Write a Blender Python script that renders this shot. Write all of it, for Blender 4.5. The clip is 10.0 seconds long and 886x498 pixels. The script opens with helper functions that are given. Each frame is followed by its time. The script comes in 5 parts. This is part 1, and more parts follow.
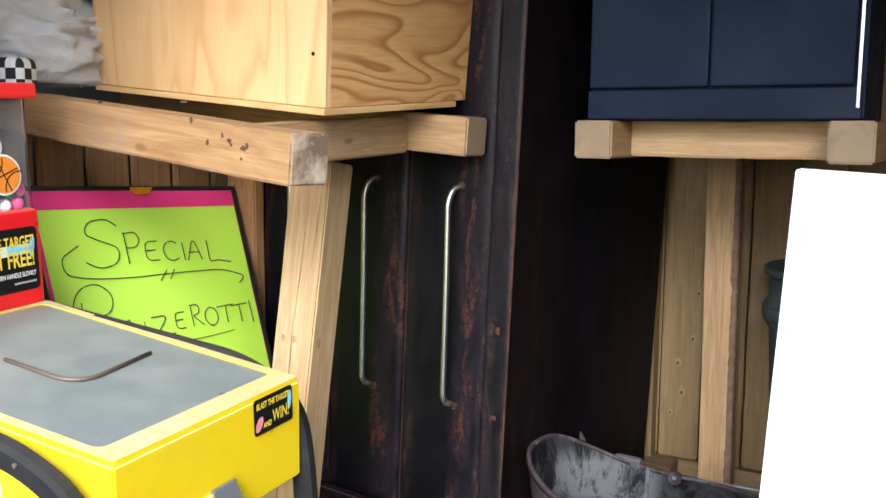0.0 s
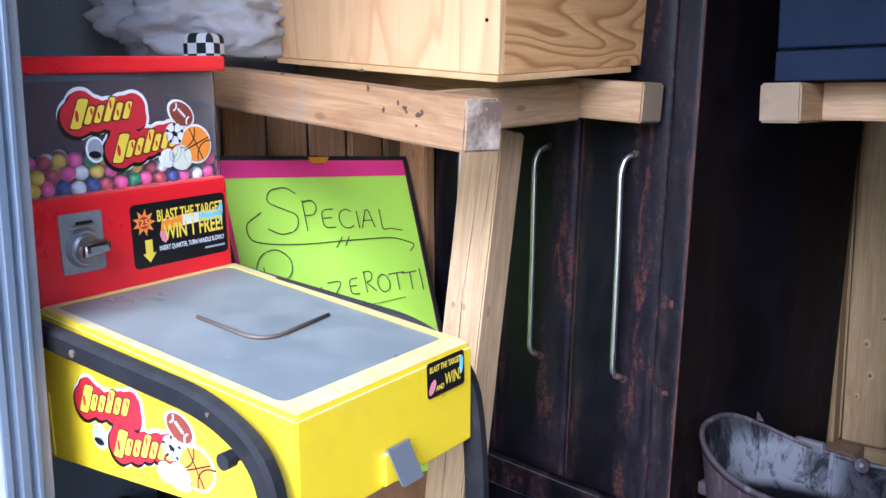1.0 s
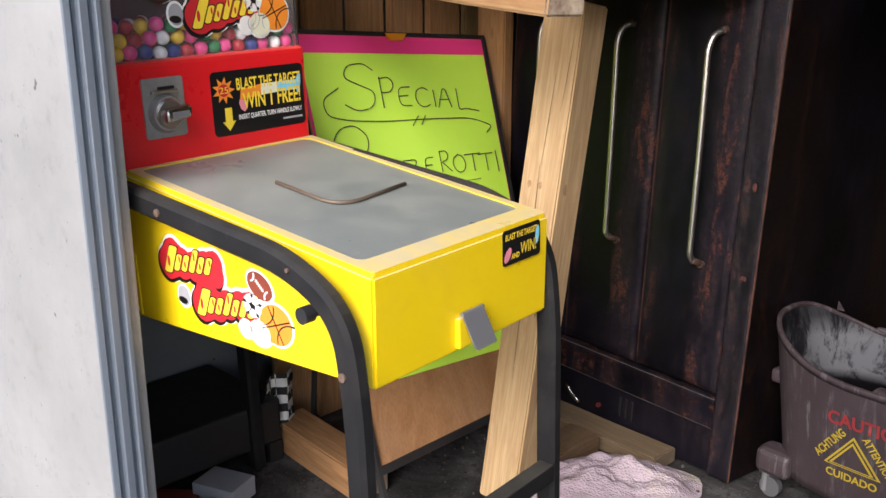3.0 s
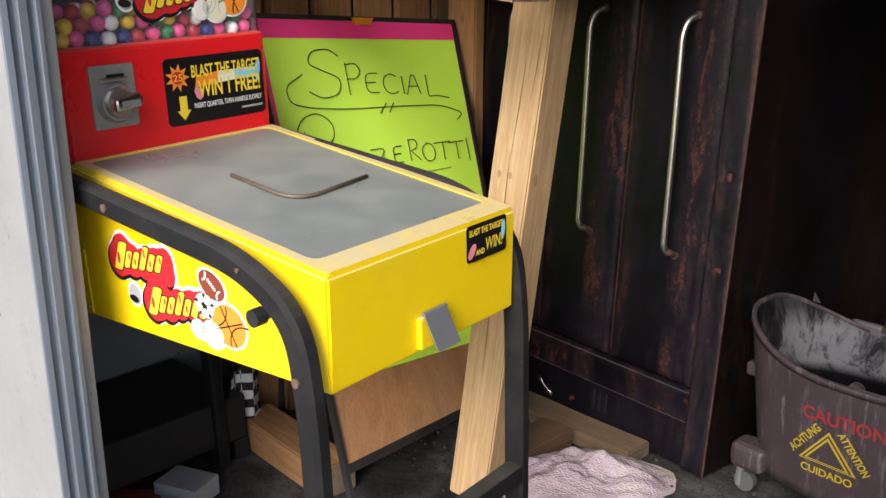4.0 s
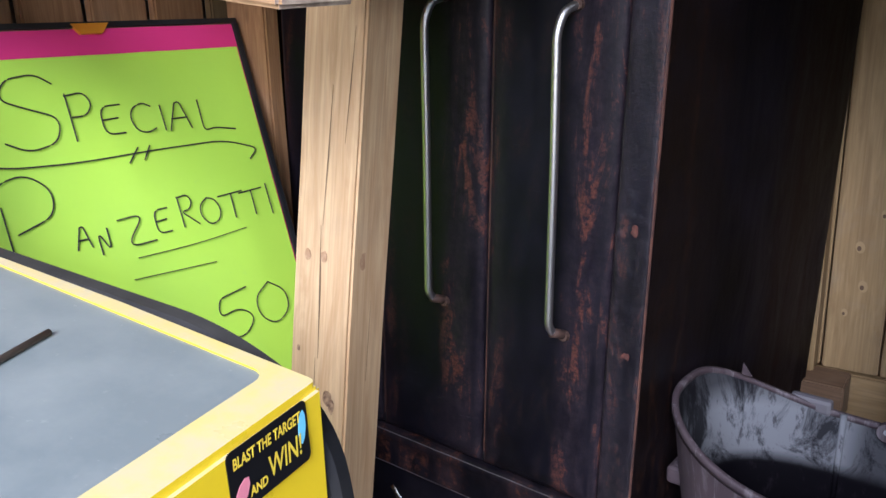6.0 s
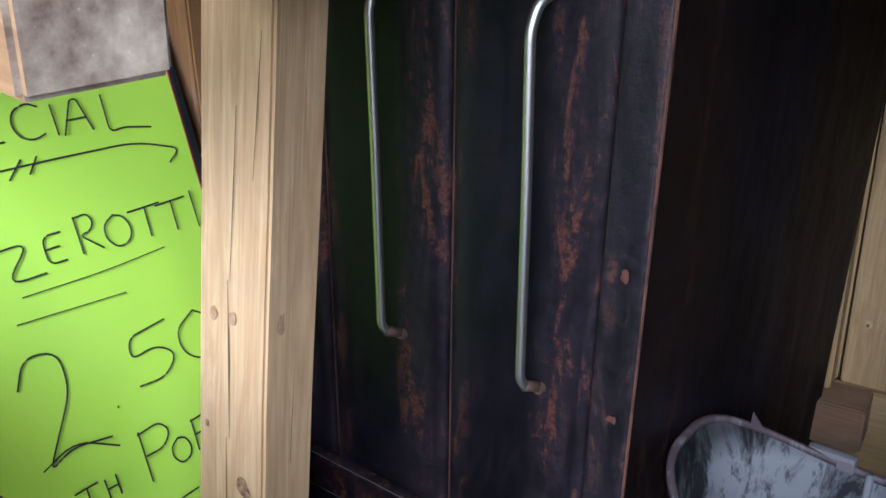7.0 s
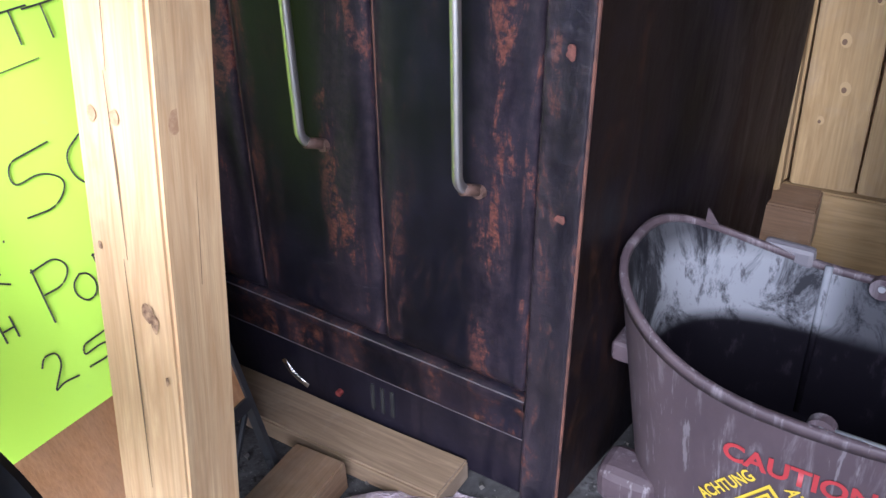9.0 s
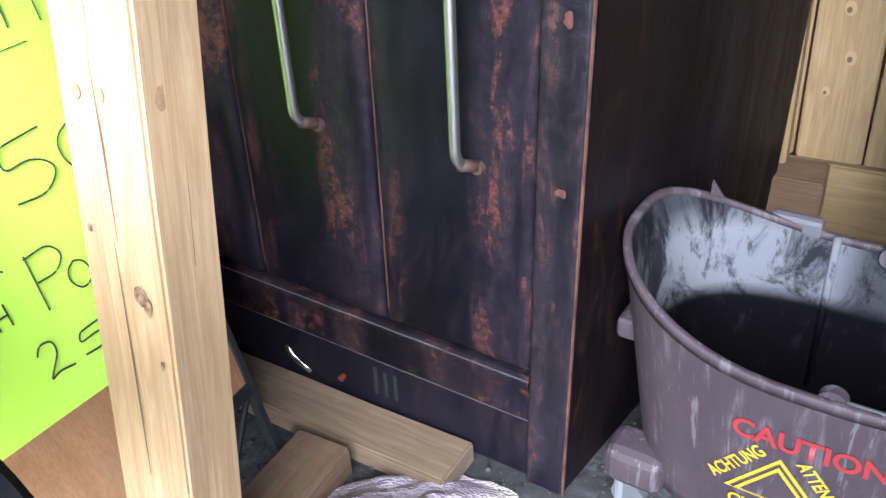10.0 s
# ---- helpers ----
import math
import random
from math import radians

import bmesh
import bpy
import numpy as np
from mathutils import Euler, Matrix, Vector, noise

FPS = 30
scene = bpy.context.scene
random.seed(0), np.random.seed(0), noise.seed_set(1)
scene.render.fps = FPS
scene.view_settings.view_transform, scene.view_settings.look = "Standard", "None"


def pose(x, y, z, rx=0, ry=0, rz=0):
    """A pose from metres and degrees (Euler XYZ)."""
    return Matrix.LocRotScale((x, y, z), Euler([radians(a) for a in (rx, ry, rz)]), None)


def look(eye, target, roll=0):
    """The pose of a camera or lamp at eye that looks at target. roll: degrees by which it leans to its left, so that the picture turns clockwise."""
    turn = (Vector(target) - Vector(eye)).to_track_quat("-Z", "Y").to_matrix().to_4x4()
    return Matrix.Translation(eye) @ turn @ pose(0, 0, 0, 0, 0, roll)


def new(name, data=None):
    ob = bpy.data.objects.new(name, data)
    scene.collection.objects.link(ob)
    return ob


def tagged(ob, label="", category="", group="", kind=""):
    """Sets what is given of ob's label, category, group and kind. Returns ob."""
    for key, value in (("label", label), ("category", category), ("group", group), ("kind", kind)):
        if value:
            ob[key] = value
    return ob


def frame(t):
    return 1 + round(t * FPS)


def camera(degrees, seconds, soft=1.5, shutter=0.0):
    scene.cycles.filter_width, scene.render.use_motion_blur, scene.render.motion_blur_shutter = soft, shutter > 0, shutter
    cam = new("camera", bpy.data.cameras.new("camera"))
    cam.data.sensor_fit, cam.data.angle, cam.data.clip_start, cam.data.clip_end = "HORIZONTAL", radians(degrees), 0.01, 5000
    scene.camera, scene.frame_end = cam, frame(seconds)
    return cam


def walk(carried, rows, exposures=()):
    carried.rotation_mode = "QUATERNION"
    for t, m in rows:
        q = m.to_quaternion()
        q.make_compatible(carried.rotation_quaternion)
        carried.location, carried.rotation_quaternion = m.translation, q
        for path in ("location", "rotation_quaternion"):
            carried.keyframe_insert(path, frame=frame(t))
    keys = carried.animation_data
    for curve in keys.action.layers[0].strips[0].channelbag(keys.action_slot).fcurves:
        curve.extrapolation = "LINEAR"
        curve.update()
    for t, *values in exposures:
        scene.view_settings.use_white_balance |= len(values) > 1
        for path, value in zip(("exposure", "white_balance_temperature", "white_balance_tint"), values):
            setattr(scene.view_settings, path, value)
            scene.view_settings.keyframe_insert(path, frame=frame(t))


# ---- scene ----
cam = camera(51.9, 10.0)
PATH = [
    (0, (0.932, -1.175, 1.286), (-0.028, 0.56, 1.026), 0.4),
    (0.5, (0.924, -1.162, 1.275), (-0.188, 0.475, 0.981), -0.1),
    (1, (0.912, -1.175, 1.27), (-0.339, 0.354, 0.956), -0.4),
    (1.5, (0.908, -1.183, 1.256), (-0.452, 0.237, 0.892), -0.3),
    (2, (0.908, -1.181, 1.244), (-0.46, 0.214, 0.816), 0.2),
    (2.5, (0.908, -1.182, 1.228), (-0.447, 0.204, 0.735), 0.3),
    (3.8, (0.908, -1.154, 1.204), (-0.408, 0.25, 0.659), -0.6),
    (4, (0.885, -1.114, 1.217), (-0.418, 0.296, 0.658), 0.0),
    (4.5, (0.768, -0.959, 1.211), (-0.433, 0.543, 0.664), 0.8),
    (5, (0.654, -0.828, 1.224), (-0.427, 0.764, 0.677), -1.0),
    (5.5, (0.577, -0.724, 1.217), (-0.417, 0.906, 0.622), -1.3),
    (5.7, (0.54, -0.661, 1.211), (-0.467, 0.965, 0.625), -1.5),
    (6.8, (0.41, -0.269, 1.302), (-0.645, 1.252, 0.544), -2.2),
    (7, (0.391, -0.235, 1.292), (-0.62, 1.308, 0.519), -1.6),
    (7.5, (0.344, -0.166, 1.25), (-0.578, 1.413, 0.439), -1.8),
    (8, (0.337, -0.154, 1.224), (-0.596, 1.389, 0.358), -3.1),
    (8.5, (0.331, -0.151, 1.197), (-0.53, 1.374, 0.231), -2.5),
    (9, (0.344, -0.152, 1.164), (-0.479, 1.33, 0.104), -2.9),
    (9.5, (0.356, -0.143, 1.142), (-0.434, 1.306, 0.013), -3.3),
    (10, (0.344, -0.137, 1.138), (-0.486, 1.328, 0.058), -4.4),
]
EXPOSURES = [(0, 2.05, 6300, 9), (0.5, 2.28, 5050, 14), (1, 2.12, 5100, 18), (1.5, 1.92, 6300, 15), (2, 1.72, 7000, 15), (2.5, 1.67, 6800, 17), (4, 1.58, 7000, 14), (4.5, 1.52, 6400, 14), (5, 1.66, 5800, 16), (5.5, 1.95, 5700, 21), (6.8, 1.78, 5300, 10), (7, 1.83, 5300, 11), (7.5, 2.15, 5400, 19), (8.5, 2.5, 5400, 20), (9, 2.75, 5500, 19), (9.5, 2.9, 5500, 15), (10, 3.1, 5500, 12)]
walk(cam, [(t, look(eye, target, roll)) for t, eye, target, roll in PATH], EXPOSURES)

# ---- light ----
FLOOR = 0.045
world = bpy.data.worlds.new("sky")
scene.world = world
world.use_nodes = True
_wn = world.node_tree
_sky = _wn.nodes.new("ShaderNodeTexSky")
_sky.sky_type, _sky.sun_disc = "NISHITA", False
_sky.sun_elevation, _sky.sun_rotation = radians(33), radians(160)
_wn.links.new(_sky.outputs[0], _wn.nodes["Background"].inputs[0])
_wn.nodes["Background"].inputs[1].default_value = 0.13
sun = new("sun", bpy.data.lights.new("sun", "SUN"))
sun.data.energy, sun.data.angle, sun.data.color = 1.6, radians(40), (1.0, 1.0, 0.99)
sun.matrix_basis = look((2.2, -6.0, 4.2), (0, 0, 0))


# ---- materials ----
def shader(name, rough=0.6, metal=0.0):
    m = bpy.data.materials.new(name)
    m.use_nodes = True
    nt = m.node_tree
    b = nt.nodes["Principled BSDF"]
    b.inputs["Roughness"].default_value = rough
    b.inputs["Metallic"].default_value = metal
    return m, nt, b


def coords(nt, scale=(1, 1, 1)):
    tc = nt.nodes.new("ShaderNodeTexCoord")
    mp = nt.nodes.new("ShaderNodeMapping")
    mp.inputs["Scale"].default_value = scale
    oi = nt.nodes.new("ShaderNodeObjectInfo")
    mu = nt.nodes.new("ShaderNodeMath")
    mu.operation, mu.inputs[1].default_value = "MULTIPLY", 17.0
    nt.links.new(oi.outputs["Random"], mu.inputs[0])
    nt.links.new(mu.outputs[0], mp.inputs["Location"])
    nt.links.new(tc.outputs["Object"], mp.inputs["Vector"])
    return mp.outputs[0]


def noise_at(nt, vec, scale, detail=5.0, rough=0.6, distortion=0.0):
    n = nt.nodes.new("ShaderNodeTexNoise")
    n.inputs["Scale"].default_value, n.inputs["Detail"].default_value = scale, detail
    n.inputs["Roughness"].default_value, n.inputs["Distortion"].default_value = rough, distortion
    nt.links.new(vec, n.inputs["Vector"])
    return n.outputs["Fac"]


def ramp(nt, fac, stops):
    r = nt.nodes.new("ShaderNodeValToRGB")
    el = r.color_ramp.elements
    while len(el) < len(stops):
        el.new(0.5)
    for e, (p, c) in zip(el, stops):
        e.position = p
        e.color = (*c, 1) if len(c) == 3 else c
    nt.links.new(fac, r.inputs[0])
    return r.outputs[0]


def mixc(nt, fac, a, b, mode="MIX"):
    m = nt.nodes.new("ShaderNodeMix")
    m.data_type, m.blend_type = "RGBA", mode
    for sock, val in ((m.inputs[0], fac), (m.inputs[6], a), (m.inputs[7], b)):
        if isinstance(val, (int, float)):
            sock.default_value = val
        elif isinstance(val, tuple):
            sock.default_value = (*val, 1)
        else:
            nt.links.new(val, sock)
    return m.outputs[2]


def bump(nt, b, height, strength=0.3, distance=0.002):
    n = nt.nodes.new("ShaderNodeBump")
    n.inputs["Strength"].default_value, n.inputs["Distance"].default_value = strength, distance
    nt.links.new(height, n.inputs["Height"])
    nt.links.new(n.outputs[0], b.inputs["Normal"])


G = (lambda v: (v, v, v))


def painted(name, colour, dirt=(0.3, 0.28, 0.24), amount=0.35, rough=0.4, metal=0.0, big=4.0, fine=60.0, edge=0.62, dust=0.0, gloss=0.5):
    """Paint or plastic with grime patches, fine specks and dust on what faces up."""
    m, nt, b = shader(name, rough, metal)
    b.inputs["Specular IOR Level"].default_value = gloss
    v = coords(nt)
    f1, f2 = noise_at(nt, v, big, 6, 0.65), noise_at(nt, v, fine, 3)
    msk = ramp(nt, f1, [(edge - 0.14, G(0)), (edge + 0.16, G(amount))])
    base = mixc(nt, msk, colour, dirt)
    spk = ramp(nt, f2, [(0.66, G(0)), (0.74, G(amount * 0.6))])
    base = mixc(nt, spk, base, dirt)
    if dust > 0:
        geo = nt.nodes.new("ShaderNodeNewGeometry")
        sep = nt.nodes.new("ShaderNodeSeparateXYZ")
        nt.links.new(geo.outputs["Normal"], sep.inputs[0])
        up = ramp(nt, sep.outputs[2], [(0.55, G(0)), (0.95, G(dust))])
        dn = mixc(nt, 1.0, up, ramp(nt, noise_at(nt, v, 22, 6), [(0.3, G(0.55)), (0.65, G(1))]), "MULTIPLY")
        base = mixc(nt, dn, base, (0.5, 0.46, 0.38))
    nt.links.new(base, b.inputs["Base Color"])
    rr = ramp(nt, f1, [(0.3, G(rough * 0.8)), (0.75, G(min(1, rough + 0.25)))])
    nt.links.new(rr, b.inputs["Roughness"])
    bump(nt, b, f2, 0.08, 0.001)
    return m


def timber(name, light, dark, stretch=(2.0, 22, 22), knots=True, stain=0.35, rough=0.75, fine=(0.8, 60, 60)):
    """Sawn softwood with the grain along local x."""
    m, nt, b = shader(name, rough)
    v = coords(nt, stretch)
    g1 = noise_at(nt, v, 2.2, 8, 0.62, 1.4)
    v2 = coords(nt, fine)
    g2 = noise_at(nt, v2, 4.0, 4, 0.6)
    base = ramp(nt, g1, [(0.32, dark), (0.5, tuple(0.5 * (p + q) for p, q in zip(light, dark))), (0.64, light)])
    base = mixc(nt, ramp(nt, g2, [(0.42, G(0.0)), (0.7, G(0.35))]), base, tuple(c * 0.55 for c in dark))
    v3 = coords(nt)
    st = noise_at(nt, v3, 5.0, 6, 0.7)
    base = mixc(nt, ramp(nt, st, [(0.52, G(0)), (0.72, G(stain))]), base, (0.22, 0.18, 0.14))
    if knots:
        vo = nt.nodes.new("ShaderNodeTexVoronoi")
        vo.inputs["Scale"].default_value = 1.0
        nt.links.new(coords(nt, (3.2, 8.5, 8.5)), vo.inputs["Vector"])
        kn = ramp(nt, vo.outputs["Distance"], [(0.045, G(0.75)), (0.085, G(0))])
        base = mixc(nt, kn, base, (0.14, 0.07, 0.03))
    nt.links.new(base, b.inputs["Base Color"])
    bump(nt, b, g2, 0.35, 0.0015)
    return m


def rusted(name, wear_at=0.565, film_colour=(0.035, 0.022, 0.026), film_amount=0.4):
    """Near-black painted sheet steel, rubbed through to red-brown rust."""
    m, nt, b = shader(name, 0.45, 0.0)
    b.inputs["Specular IOR Level"].default_value = 0.09
    v = coords(nt)
    big, mid, fine = noise_at(nt, v, 3.2, 7, 0.7), noise_at(nt, coords(nt, (1.6, 1.6, 0.35)), 9.0, 7, 0.75, 0.6), noise_at(nt, v, 70, 5, 0.7)
    base = ramp(nt, big, [(0.3, (0.001, 0.001, 0.0012)), (0.5, (0.003, 0.0027, 0.0045)), (0.68, (0.009, 0.0078, 0.013))])
    wear = mixc(nt, 1.0, ramp(nt, mid, [(wear_at, G(0)), (wear_at + 0.11, G(1))]), ramp(nt, fine, [(0.4, G(0)), (0.62, G(1))]), "MULTIPLY")
    base = mixc(nt, wear, base, ramp(nt, fine, [(0.35, (0.02, 0.007, 0.0045)), (0.7, (0.095, 0.034, 0.02))]))
    film = ramp(nt, noise_at(nt, coords(nt, (3, 3, 0.6)), 5.0, 6, 0.65), [(0.45, G(0)), (0.72, G(film_amount))])
    base = mixc(nt, film, base, film_colour)
    nt.links.new(base, b.inputs["Base Color"])
    nt.links.new(ramp(nt, mid, [(0.35, G(0.32)), (0.7, G(0.75))]), b.inputs["Roughness"])
    bump(nt, b, fine, 0.25, 0.001)
    return m


def rubbed(name, across, bare=1.0, axis=0, film_low=(0.0115, 0.0085, 0.0125), film_high=(0.038, 0.027, 0.033), gloss=0.14, relief=0.35):
    """Semi-gloss black paint rubbed away unevenly across a panel: across lists (place from 0 to 1 along the axis, wear)."""
    m, nt, b = shader(name, 0.4)
    b.inputs["Specular IOR Level"].default_value = gloss
    tc = nt.nodes.new("ShaderNodeTexCoord")
    sep = nt.nodes.new("ShaderNodeSeparateXYZ")
    nt.links.new(tc.outputs["Generated"], sep.inputs[0])
    where = ramp(nt, sep.outputs[axis], [(p, G(w)) for p, w in across])
    v = coords(nt)
    big, streak = noise_at(nt, v, 3.5, 7, 0.7), noise_at(nt, coords(nt, (1.5, 1.5, 0.3)), 11.0, 8, 0.78, 0.7)
    fine, speck = noise_at(nt, v, 60, 6, 0.75), noise_at(nt, v, 170, 3, 0.6)
    base = ramp(nt, big, [(0.3, (0.0011, 0.0011, 0.0014)), (0.5, (0.0026, 0.0025, 0.0046)), (0.7, (0.0062, 0.0055, 0.0105))])
    film = mixc(nt, 1.0, where, ramp(nt, streak, [(0.34, G(0.1)), (0.62, G(1))]), "MULTIPLY")
    base = mixc(nt, film, base, ramp(nt, fine, [(0.35, film_low), (0.7, film_high)]))
    bare_at = mixc(nt, 1.0, where, ramp(nt, streak, [(0.535, G(0)), (0.57, G(bare))]), "MULTIPLY")
    bare_at = mixc(nt, 1.0, bare_at, ramp(nt, fine, [(0.43, G(0)), (0.52, G(1))]), "MULTIPLY")
    base = mixc(nt, bare_at, base, ramp(nt, speck, [(0.35, (0.038, 0.0115, 0.0075)), (0.7, (0.108, 0.036, 0.022))]))
    scr = noise_at(nt, coords(nt, (1.0, 1.0, 14.0)), 5.0, 5, 0.7, 1.5)
    base = mixc(nt, mixc(nt, 1.0, ramp(nt, scr, [(0.66, G(0)), (0.685, G(0.5)), (0.71, G(0))]), ramp(nt, big, [(0.5, G(0)), (0.65, G(1))]), "MULTIPLY"), base, (0.06, 0.058, 0.066))
    nt.links.new(base, b.inputs["Base Color"])
    nt.links.new(ramp(nt, streak, [(0.35, G(0.3)), (0.7, G(0.62))]), b.inputs["Roughness"])
    bump(nt, b, fine, relief, 0.0012)
    return m


def concrete(name, base0, base1, rough=0.85, spots=0.5):
    m, nt, b = shader(name, rough)
    v = coords(nt)
    f1, f2, f3 = noise_at(nt, v, 1.6, 8, 0.65), noise_at(nt, v, 14, 6, 0.7), noise_at(nt, v, 90, 3)
    base = mixc(nt, ramp(nt, f1, [(0.35, G(0)), (0.65, G(1))]), base0, base1)
    base = mixc(nt, ramp(nt, f2, [(0.55, G(0)), (0.75, G(spots))]), base, tuple(c * 0.55 for c in base0))
    pits = ramp(nt, f3, [(0.24, G(1)), (0.3, G(0))])
    base = mixc(nt, ramp(nt, noise_at(nt, v, 34, 2, 0.5), [(0.235, G(0.9)), (0.265, G(0))]), base, tuple(c * 0.35 for c in base0))
    base = mixc(nt, pits, base, tuple(c * 0.4 for c in base0))
    nt.links.new(base, b.inputs["Base Color"])
    bump(nt, b, f2, 0.3, 0.004)
    return m


def gritty_floor():
    """Grey slab under swept dust, with dark crumbs and pale scuffs."""
    m, nt, b = shader("dusty_floor", 0.9)
    b.inputs["Specular IOR Level"].default_value = 0.2
    v = coords(nt)
    f1, f2, f3 = noise_at(nt, v, 4.5, 8, 0.75, 0.5), noise_at(nt, v, 38, 5, 0.75), noise_at(nt, v, 130, 3)
    base = ramp(nt, f1, [(0.34, (0.013, 0.012, 0.012)), (0.5, (0.04, 0.039, 0.039)), (0.66, (0.1, 0.1, 0.102))])
    base = mixc(nt, ramp(nt, f2, [(0.54, G(0)), (0.64, G(0.8))]), base, (0.014, 0.012, 0.011))
    base = mixc(nt, ramp(nt, f3, [(0.64, G(0)), (0.7, G(0.7))]), base, (0.16, 0.155, 0.15))
    nt.links.new(base, b.inputs["Base Color"])
    bump(nt, b, f2, 0.4, 0.003)
    return m


def plain(name, colour, rough=0.5, metal=0.0):
    m, nt, b = shader(name, rough, metal)
    v = coords(nt)
    n = noise_at(nt, v, 30, 5)
    nt.links.new(mixc(nt, ramp(nt, n, [(0.4, G(0)), (0.75, G(0.3))]), colour, tuple(c * 0.7 for c in colour)), b.inputs["Base Color"])
    return m


M_PINE = timber("pine", (0.42, 0.272, 0.138), (0.29, 0.165, 0.076))
M_POST = timber("pale_pine", (0.56, 0.395, 0.215), (0.42, 0.26, 0.125), stain=0.2, knots=False)
M_PINE_GREY = timber("weathered_pine", (0.38, 0.23, 0.105), (0.23, 0.115, 0.045), stretch=(1.2, 11, 11), stain=0.5)
M_PLANK = timber("wall_plank", (0.275, 0.187, 0.085), (0.2, 0.126, 0.052), stain=0.3, knots=False)
M_PLANK_DARK = timber("brown_plank", (0.46, 0.25, 0.115), (0.3, 0.15, 0.062), stain=0.3)
M_TIMBER_DIRTY = timber("dirty_timber", (0.19, 0.132, 0.08), (0.12, 0.08, 0.046), stain=0.6, knots=False)
M_TIMBER_BROWN = timber("brown_dirty_timber", (0.145, 0.086, 0.046), (0.092, 0.052, 0.026), stain=0.3, knots=False)
M_END = concrete("end_grain", (0.25, 0.18, 0.11), (0.17, 0.118, 0.07), spots=0.9)
M_PLY = timber("plywood", (0.68, 0.44, 0.2), (0.46, 0.25, 0.09), stretch=(1.0, 1.0, 7.0), knots=False, stain=0.15)


def swirled(name, stretch, contours, pale, band, grain):
    """Rotary-cut plywood face: long wandering growth bands round a pale knot."""
    m, nt, b = shader(name, 0.6)
    v = coords(nt, stretch)
    con = nt.nodes.new("ShaderNodeMath")
    con.operation, con.inputs[1].default_value = "MULTIPLY", contours
    nt.links.new(noise_at(nt, v, 2.3, 1.5, 0.45, 0.5), con.inputs[0])
    fr = nt.nodes.new("ShaderNodeMath")
    fr.operation = "FRACT"
    nt.links.new(con.outputs[0], fr.inputs[0])
    base = ramp(nt, fr.outputs[0], [(0.0, pale), (0.5, tuple(0.85 * p + 0.15 * q for p, q in zip(pale, band))), (0.84, band), (1.0, pale)])
    g = noise_at(nt, coords(nt, grain), 3, 4)
    base = mixc(nt, ramp(nt, g, [(0.45, G(0)), (0.7, G(0.35))]), base, band)
    nt.links.new(base, b.inputs["Base Color"])
    bump(nt, b, g, 0.2, 0.001)
    return m


M_SWIRL = swirled("plywood_swirled", (1.0, 1.0, 2.6), 11.0, (0.60, 0.345, 0.135), (0.34, 0.145, 0.045), (3, 3, 60))
M_PLY_FACE = swirled("plywood_light", (2.4, 2.4, 0.55), 8.0, (0.70, 0.45, 0.225), (0.58, 0.33, 0.15), (60, 60, 1.5))
M_BOARD = timber("brown_board", (0.42, 0.22, 0.1), (0.3, 0.14, 0.055), stretch=(6, 6, 1.2), knots=False, stain=0.25, fine=(60, 60, 0.8))
M_BARK = painted("bark", (0.1, 0.055, 0.035), (0.2, 0.13, 0.085), 0.8, 0.9, big=40, fine=150, edge=0.5)
M_FOOT = plain("rust_brown", (0.042, 0.02, 0.013), 0.75)
M_EDGE = painted("rust_edge", (0.012, 0.006, 0.006), (0.085, 0.03, 0.017), 0.95, 0.7, big=16, fine=80, edge=0.47)
M_END_STAINED = painted("stained_end_grain", (0.15, 0.095, 0.065), (0.58, 0.48, 0.36), 1.0, 0.9, big=16, fine=120, edge=0.53)
M_END_DIRTY = painted("dirty_end_grain", (0.11, 0.078, 0.05), (0.2, 0.16, 0.12), 0.8, 0.9, big=18, fine=120, edge=0.56)
M_RUST = rusted("rusted_black_steel")
M_RUST_WORN = rusted("rust_worn_steel", 0.525)
M_RUST_SIDE = rubbed("brown_black_steel", [(0.0, 0.55), (0.2, 0.35), (0.32, 0.03), (0.58, 0.03), (0.66, 0.4), (0.86, 0.35), (0.94, 0.02)], 0.2, 1, (0.006, 0.003, 0.0015), (0.026, 0.0135, 0.0065), 0.08)
M_DOOR = rubbed("rubbed_black_door", [(0.0, 0.75), (0.1, 0.45), (0.2, 0.06), (0.6, 0.04), (0.7, 0.55), (0.85, 0.75), (0.93, 0.35), (0.98, 0.8)])
M_STILE = rubbed("blistered_black_paint", [(0.0, 0.9), (0.3, 0.5), (0.6, 0.25), (0.9, 0.4), (1.0, 0.9)], 0.85, relief=1.0, gloss=0.3)
M_KICK = rubbed("scratched_blue_black", [(0.0, 0.1), (0.6, 0.12), (1.0, 0.4)], 0.1)
M_SCUFF_SHINE = painted("scuffed_highlight_grey", (0.075, 0.068, 0.075), (0.02, 0.014, 0.014), 0.95, 0.5, big=14, fine=70, edge=0.5)
M_SLOT = plain("unlit_black", (0.0006, 0.0006, 0.0008), 0.95)
M_SPOT = painted("bare_rust", (0.075, 0.02, 0.013), (0.02, 0.008, 0.007), 0.8, 0.85, big=60, fine=200, edge=0.5)
M_BLUE = painted("blue_steel", (0.003, 0.0085, 0.024), (0.012, 0.01, 0.012), 0.4, 0.6, gloss=0.15)
M_YELLOW = painted("yellow_enamel", (0.82, 0.58, 0.01), (0.5, 0.34, 0.05), 0.18, 0.32, dust=0.75)
M_RED = painted("red_enamel", (0.72, 0.013, 0.018), (0.2, 0.02, 0.02), 0.25, 0.3, dust=0.25)
